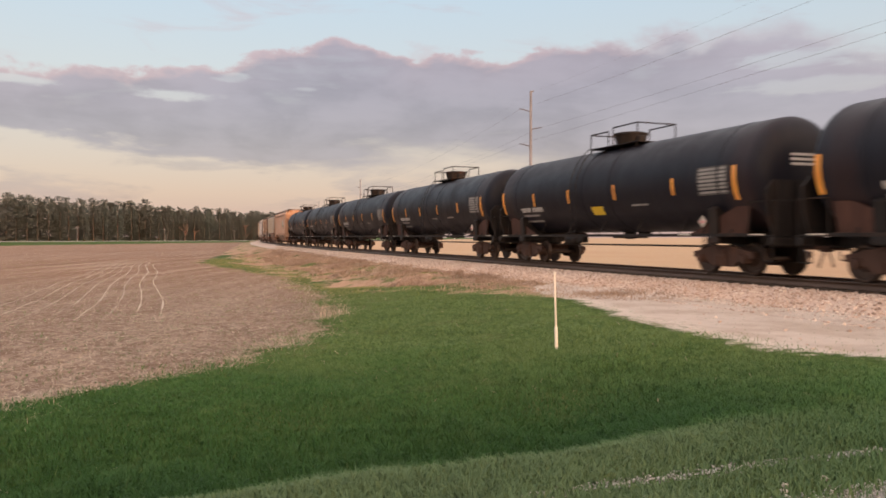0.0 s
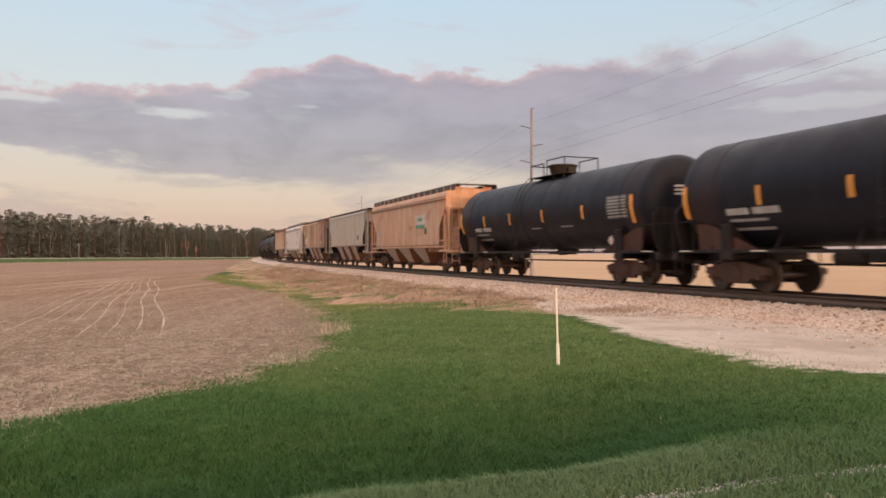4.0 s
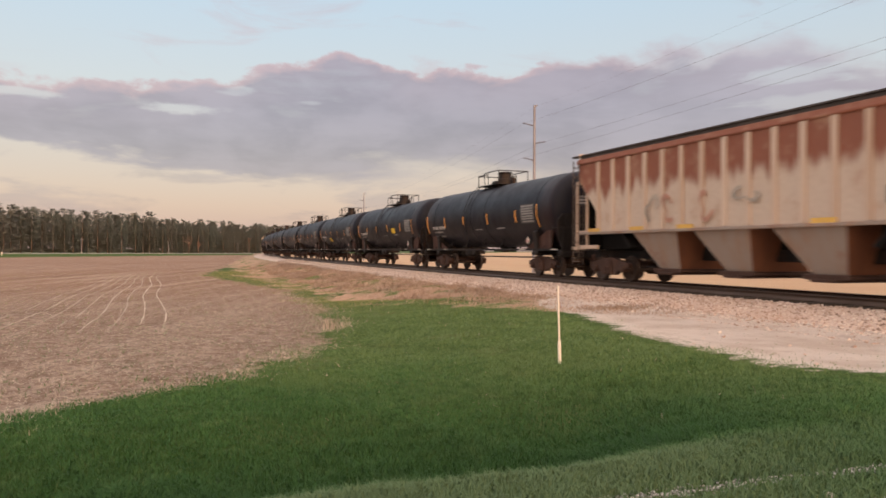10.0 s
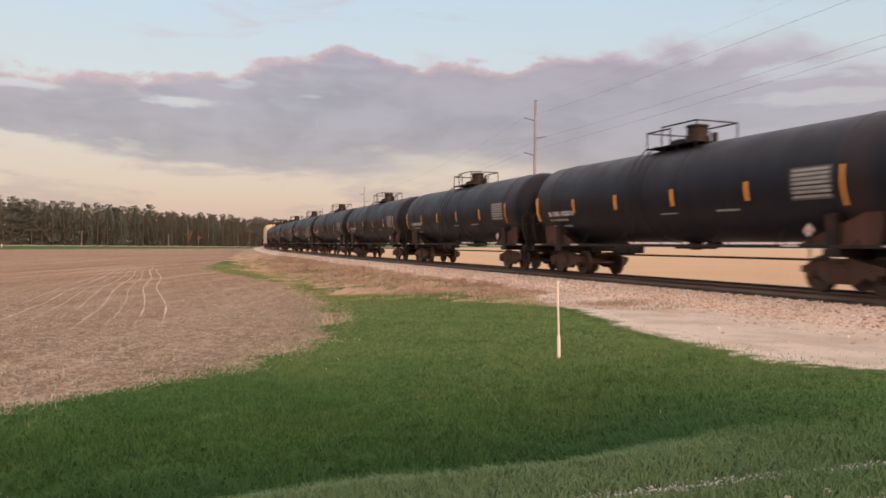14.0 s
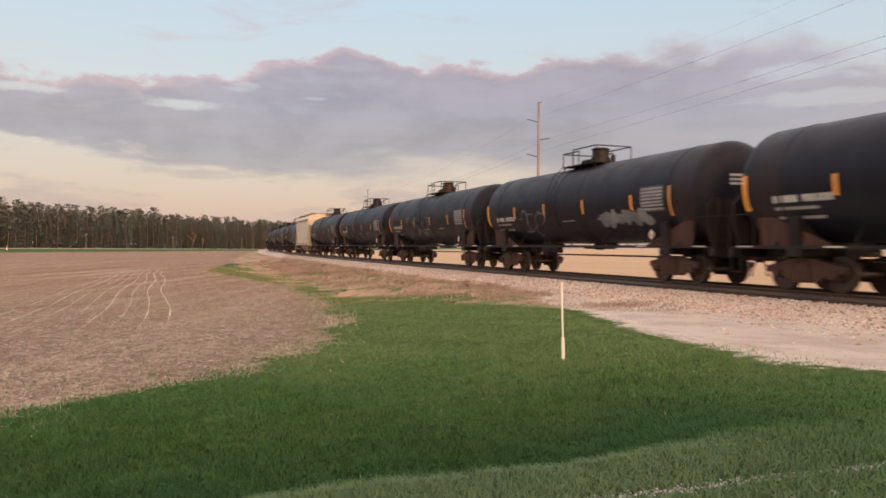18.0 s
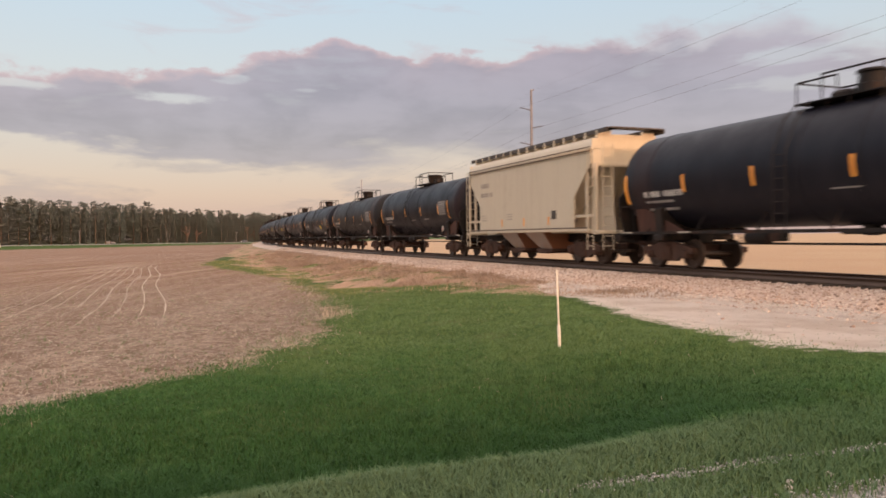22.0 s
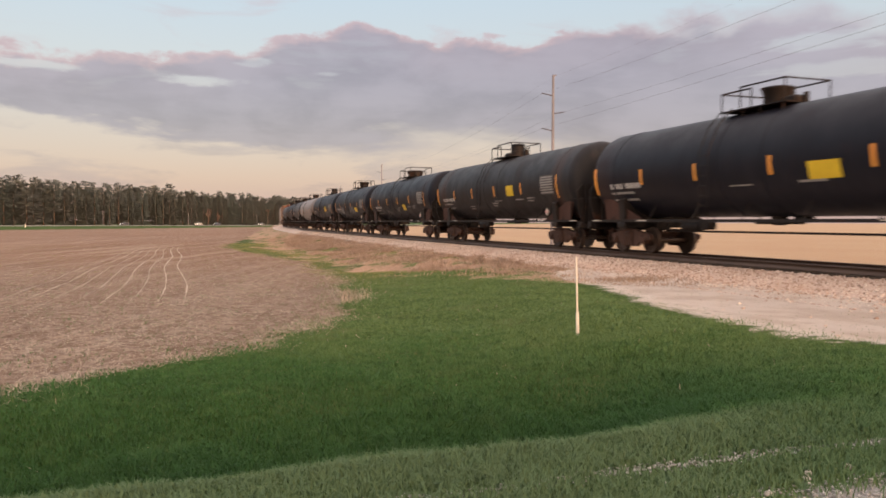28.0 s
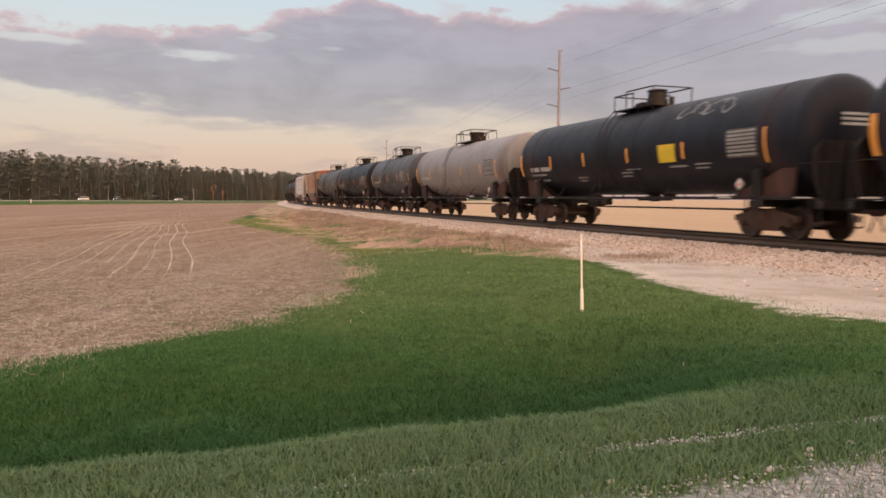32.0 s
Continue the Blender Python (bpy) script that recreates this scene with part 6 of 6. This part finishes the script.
def build_power_line():
    proto = None
    for x, y in POLES:
        b = min(gz(*q) for q in POLES) - 0.3
        if proto is None:
            p = thing("utility_pole", "tall weathered wooden utility pole with three short arms", "utility pole", "power line poles")
            h = 13.4 - b
            part("pole", Geo().rod((0, 0, 0), (0, 0, h), 0.155, 12, 0.09), M_POLE, p)
            part("pole_tip", Geo().rod((0, 0, h - 0.15), (0.22, 0, h + 0.02), 0.05, 8), M_POLE, p)
            for z, s in ARMS:
                o = LINE_N * s
                zz = z - b
                a = part("arm", Geo().rod((o.x * 0.1, o.y * 0.1, zz - 0.10), (o.x * 0.85, o.y * 0.85, zz + 0.06), 0.045, 8, 0.03), M_INSUL, p, "dark stand-off arm")
                g = Geo()
                for k in range(4):
                    c = 0.55 + k * 0.12
                    g.lathe([(-0.03, 0.05), (0.0, 0.09), (0.03, 0.05)], 10, "z", (o.x * c, o.y * c, zz + 0.02 * k))
                part("insulator", g, M_INSUL, a)
            p.matrix_basis = pose(x, y, b)
            proto = p
        else:
            copy_thing(proto, pose(x, y, b))
    for (x0, y0), (x1, y1) in zip(POLES, POLES[1:]):
        for (z, s), drop in zip(ARMS + ((13.2, 0),), (1.3, 0.9, 0.55, 1.3)):
            o = LINE_N * (0.9 * s)
            pts = []
            for i in range(25):
                t = i / 24
                sag = drop * 4 * t * (1 - t)
                pts.append((x0 + (x1 - x0) * t + o.x, y0 + (y1 - y0) * t + o.y, z + 0.06 - sag + (gz(x0, y0) * 0)))
            g = Geo().tube(pts, 0.0056 if s else 0.0025, 5)
            tagged(new("power_wire", mesh_of("power_wire", g, M_WIRE)), "thin dark overhead wire sagging between utility poles", "wire", "power line wires")


build_power_line()


# ---- far side: poles along the road, woods ----
def far_at(px, off):
    """The place on the far road, off metres beyond its middle, in the direction whose tangent from +y is px."""
    # solve X = px * Y on the line of that offset
    bx, by = FAR_P[0] - FAR_D[1] * off, FAR_P[1] + FAR_D[0] * off
    k = (px * by - bx) / (FAR_D[0] - px * FAR_D[1])
    return bx + FAR_D[0] * k, by + FAR_D[1] * k, k


def build_far_poles():
    proto = None
    for tan in (-0.4857, -0.3694, -0.2770):
        x, y, k = far_at(tan, 7.5)
        z = gz(x, y)
        if proto is None:
            proto = thing("roadside_pole", "grey wooden telephone pole with one crossarm", "utility pole", "roadside poles")
            part("pole", Geo().rod((0, 0, -0.3), (0, 0, 6.9), 0.11, 8, 0.08), M_POLE, proto)
            part("crossarm", Geo().box((0, 0, 6.35), (2.0, 0.12, 0.14), 0.02), M_POLE, proto)
            proto.matrix_basis = pose(x, y, z, 0, 0, 20)
        else:
            copy_thing(proto, pose(x, y, z, 0, 0, 20))
    x, y, k = far_at(-0.592, -17.0)
    m = thing("road_marker", "short white roadside marker post in grass", "marker post")
    m.matrix_basis = pose(x, y, gz(x, y))
    part("stake", Geo().box((0, 0, 0.75), (0.26, 0.10, 1.6), 0.02), M_POSTW, m)
    part("band", Geo().box((0, 0, 1.35), (0.28, 0.12, 0.2), 0.02), M_INSUL, m, "dark reflective band")


build_far_poles()


def pine_arrays(h, rng):
    """Needles of one pine: flat shelves of small triangles on whorls of boughs, a rounded top."""
    V = []
    full = h * rng.uniform(0.17, 0.21)
    lean = rng.normal(0, 0.4, 2)
    z = h * rng.uniform(0.02, 0.06)
    while z < h * 0.985:
        t = z / h
        reach = full * (0.30 + 0.70 * (1 - t ** 2.6)) * rng.uniform(0.75, 1.12)
        m = 5 if t < 0.85 else 4
        off = rng.uniform(0, 6.28)
        for j in range(m):
            if rng.uniform() < 0.12:
                continue
            a = off + 6.283 * j / m + rng.uniform(-0.35, 0.35)
            d = reach * rng.uniform(0.42, 0.72)
            c = np.array([math.cos(a) * d + lean[0] * t, math.sin(a) * d + lean[1] * t, z + 0.10 * d + rng.uniform(-0.2, 0.2)])
            k = 26
            o = rng.normal(0, 1, (k, 3)) * np.array([reach * 0.27, reach * 0.27, 0.24])
            o[:, 2] -= 0.06 * np.hypot(o[:, 0], o[:, 1]) ** 2
            size = rng.uniform(0.22, 0.46, (k, 1, 1))
            V.append((rng.normal(0, 1, (k, 3, 3)) * np.array([1, 1, 0.45]) * size + (c + o)[:, None]).reshape(-1, 3))
        z += rng.uniform(0.85, 1.35)
    v = np.concatenate(V)
    return v, np.arange(len(v)).reshape(-1, 3)


def thinned(v, share, grow, rng):
    """Fewer, larger triangles for trees that stand behind others."""
    t = v.reshape(-1, 3, 3)
    t = t[rng.uniform(0, 1, len(t)) < share]
    c = t.mean(1, keepdims=True)
    return ((t - c) * grow + c).reshape(-1, 3)


def build_woods():
    rng = np.random.default_rng(21)
    protos = []
    for k in range(7):
        h = 19.0 + rng.uniform(-3.0, 2.6)
        p = thing("pine_tree", "tall dark green pine in a dense row along the road", "pine tree", "roadside pines")
        part("trunk", Geo().rod((0, 0, -0.3), (0, 0, h * 0.9), 0.20, 7, 0.05), M_BARK, p)
        v, f = pine_arrays(h, rng)
        part("crown", raw_mesh("crown", v, f, M_NEEDLE), None, p)
        protos.append((p, v, f, h))
    lean = [thinned(q[1], 0.30, 1.7, rng) for q in protos]
    coarse = [thinned(q[1], 0.16, 2.4, rng) for q in protos]
    used = set()
    u = -45.0
    while u < 300:
        off = 15 + rng.uniform(-1.2, 1.5)
        x, y = along_far(u, off)
        k = int(rng.integers(0, 7))
        m = pose(x, y, gz(x, y), 0, 0, rng.uniform(0, 360))
        if 96 < u < 101:
            u += 4
            continue
        if k not in used:
            protos[k][0].matrix_basis = m
            used.add(k)
        else:
            copy_thing(protos[k][0], m)
        u += rng.uniform(3.8, 7.2)
    # the depth of the wood behind the first row
    V, F, n = [], [], 0
    for row in range(5):
        u = -70.0
        while u < 420:
            x, y = along_far(u, 19 + row * 4.5 + rng.uniform(-1.5, 1.5))
            v = lean[int(rng.integers(0, 7))]
            a = rng.uniform(0, 6.28)
            s = rng.uniform(0.84, 1.10)
            c_, s_ = math.cos(a) * s, math.sin(a) * s
            w = np.stack([v[:, 0] * c_ - v[:, 1] * s_ + x, v[:, 0] * s_ + v[:, 1] * c_ + y, v[:, 2] * s + far_z(u) - 0.2], 1)
            if row > 2:
                keep = v.reshape(-1, 3, 3)[:, 0, 2] > 6.0
                w = w.reshape(-1, 3, 3)[keep].reshape(-1, 3)
            V.append(w)
            u += rng.uniform(3.0, 5.5) + row * 0.8
    V = np.concatenate(V)
    tagged(new("pine_wood", raw_mesh("pine_wood", V, np.arange(len(V)).reshape(-1, 3), M_NEEDLE)), "dense dark pine wood behind the road", "wood", kind="stuff")
    # unseen wood added behind the camera's road; shades near ground from the low sun
    V = []
    ax, ay = math.sin(SUN_AZ), math.cos(SUN_AZ)
    for row in range(3):
        u = -230.0
        while u < 230:
            x, y = ax * (160 + row * 7) + ay * u, ay * (160 + row * 7) - ax * u
            v = coarse[int(rng.integers(0, 7))]
            s = rng.uniform(0.68, 0.82)
            V.append(v * s + np.array([x, y, -0.5]))
            u += rng.uniform(3.0, 5.0)
    V = np.concatenate(V)
    tagged(new("pine_wood", raw_mesh("pine_wood", V, np.arange(len(V)).reshape(-1, 3), M_NEEDLE)), "unseen pine wood added to shade the near ground", "wood", kind="stuff")
    # bare trees
    for k, (tan, off, h) in enumerate(((-0.3425, 11, 13.5), (-0.330, 12, 11.0), (-0.262, 13, 15.0), (-0.248, 16, 17.0), (-0.236, 12, 14.0), (-0.222, 15, 16.5), (-0.21, 13, 15.0), (-0.195, 15, 17.0),
                                       (-0.405, 44, 21.5), (-0.39, 46, 21.0), (-0.376, 45, 21.5), (-0.36, 46, 21.0), (-0.345, 44, 21.0), (-0.418, 45, 20.0), (-0.30, 48, 21.0), (-0.285, 46, 20.0), (-0.178, 14, 16.0))):
        x, y, _ = far_at(tan, off)
        t = thing("bare_tree", "leafless reddish-brown tree at the edge of the wood", "bare tree", "bare trees")
        t.matrix_basis = pose(x, y, gz(x, y))
        g, tw = Geo(), Geo()

        def grow(a, d, L, r, depth):
            b = a + d * L
            (g if depth < 2 else tw).rod(a, b, r, 6 if depth < 2 else 4, r * 0.65, False)
            if depth == 4:
                return
            for _ in range(3 if depth else 5):
                q = Vector(rng.normal(0, 1, 3)) * 0.55 + d + Vector((0, 0, 0.25))
                s0 = rng.uniform(0.45, 1.0)
                grow(a + d * L * s0, q.normalized(), L * rng.uniform(0.5, 0.72), r * 0.5, depth + 1)
        grow(Vector((0, 0, -0.2)), Vector((0, 0, 1)), h * 0.42, 0.16, 0)
        part("trunk", g, M_TWIG, t)
        part("twigs", tw, M_TWIG, t, "fine bare twigs")


build_woods()


# ---- vehicles on the far road ----
M_GLASS = plain("car_glass", (0.02, 0.022, 0.025), 0.1, 0.08, 0.0, 3.0, 0.6)
M_TYRE = plain("tyre_rubber", (0.02, 0.02, 0.02), 0.2, 0.8)
M_RIM = plain("rim_metal", (0.35, 0.35, 0.36), 0.2, 0.4, 0.7)


def lamp_material():
    m = bpy.data.materials.new("headlight_glow")
    m.use_nodes = True
    N = Nodes(m.node_tree)
    e = N.add("ShaderNodeEmission", Color=(1.0, 0.93, 0.82, 1.0), Strength=4.0)
    N.put(N.add("ShaderNodeOutputMaterial").inputs["Surface"], e.outputs[0])
    return m


M_LAMP = lamp_material()
VEHICLES = []


def vehicle(name, label, category, colour, tall):
    car = thing(name, label, category, "vehicles on the road")
    m = material(name + "_paint", lambda N, co, b: N.mix(N.math("MULTIPLY", N.noise(co, 3.0), 0.25), colour, tuple(v * 0.7 for v in colour)), 0.3, 0.0, 0.5)
    top = 1.75 if tall else 1.45
    body = [(-2.25, 0.42), (2.2, 0.42), (2.28, 0.62), (2.2, 0.86), (1.25, 0.98), (-2.1, 1.0), (-2.28, 0.8)]
    part("body", Geo().slab(body, -0.90, 0.90), m, car)
    cab = [(-2.05, 0.99), (1.15, 0.97), (0.35, top - 0.05), (0.1, top), (-1.6, top - 0.02), (-1.85, top - 0.2)]
    part("cabin", Geo().slab(cab, -0.80, 0.80), m, car)
    for s in (-1, 1):
        part("side_window", Geo().slab([(-1.75, 1.05), (0.85, 1.05), (0.25, top - 0.12), (-1.6, top - 0.14)], s * 0.795, s * 0.815), M_GLASS, car)
        part("headlight", Geo().box((2.24, s * 0.62, 0.72), (0.08, 0.34, 0.16), 0.02), M_LAMP, car, "lit headlight")
        for x in (-1.4, 1.4):
            w = part("wheel", Geo().lathe([(-0.10, 0.30), (-0.09, 0.33), (0.09, 0.33), (0.10, 0.30)], 16, "y"), M_TYRE, car, at=(x, s * 0.82, 0.33))
            part("rim", Geo().lathe([(-0.105, 0.20), (0.105, 0.20)], 10, "y"), M_RIM, w)
    part("windscreen", Geo().slab([(1.16, 0.99), (1.13, 0.99), (0.33, top - 0.06), (0.37, top - 0.05)], -0.72, 0.72), M_GLASS, car)
    return car


# place along the road at two times, lane, kind
FLEET = (("car", "white family car with lit headlights driving along the road", "car", (0.74, 0.72, 0.68), True, (25.0, 183.8), (32.0, 25.2), -2.0),
         ("sedan", "dark grey saloon car with lit headlights on the road", "car", (0.10, 0.10, 0.115), False, (21.0, 212.8), (30.0, 10.1), -2.0),
         ("pickup", "dark blue pickup with lit headlights on the road", "car", (0.07, 0.08, 0.10), True, (29.5, 101.5), (32.0, 47.1), -2.0),
         ("hatchback", "pale silver hatchback with lit headlights on the road", "car", (0.42, 0.42, 0.43), False, (29.5, 151.0), (32.0, 93.2), -2.0),
         ("wagon", "grey estate car driving along the road with lit headlights", "car", (0.22, 0.21, 0.21), False, (21.0, 41.2), (23.0, 92.4), 2.0))


def build_vehicles():
    for name, label, cat, colour, tall, a, b, lane in FLEET:
        v = (b[1] - a[1]) / (b[0] - a[0])
        VEHICLES.append((vehicle(name, label, cat, colour, tall), a, v, lane))


def vehicle_pose(a, v, lane, t):
    u = max(-900.0, min(900.0, a[1] + v * (t - a[0])))
    x, y = along_far(u, lane)
    return pose(x, y, far_z(u) + 0.10, 0, 0, math.degrees(math.atan2(FAR_D[1], FAR_D[0])) + (180 if v < 0 else 0))


build_vehicles()


def motions():
    """The train runs along the track, its wheels turning while their car is near; vehicles pass on the far road."""
    secs = np.arange(33)
    for car, mid, half in CARS:
        walk(car, [(float(t), car_pose(mid - RUN[t], half)) for t in secs])
        fine = np.arange(0, 32.001, 1 / 30)
        run = np.interp(fine, secs, RUN)
        where = mid - run
        near = np.nonzero((where > -16) & (where < 62))[0]
        if not len(near):
            continue
        i0, i1 = near[0], near[-1]
        for tr in car.children:
            if not tr.name.startswith("truck"):
                continue
            for w in tr.children:
                if not w.name.startswith("wheelset"):
                    continue
                loc = w.location.copy()
                def at(i):
                    return pose(loc.x, loc.y, loc.z, 0, math.degrees(float(run[i] / WHEEL_R)) % 360.0, 0)
                rows = [(fine[i], at(i)) for i in range(i0, i1 + 1)]
                if i0 > 0:
                    rows.insert(0, (0.0, at(i0)))
                if i1 < len(fine) - 1:
                    rows.append((32.0, at(i1)))
                walk(w, rows)
    for car, a, v, lane in VEHICLES:
        walk(car, [(float(t), vehicle_pose(a, v, lane, t)) for t in range(33)])


motions()
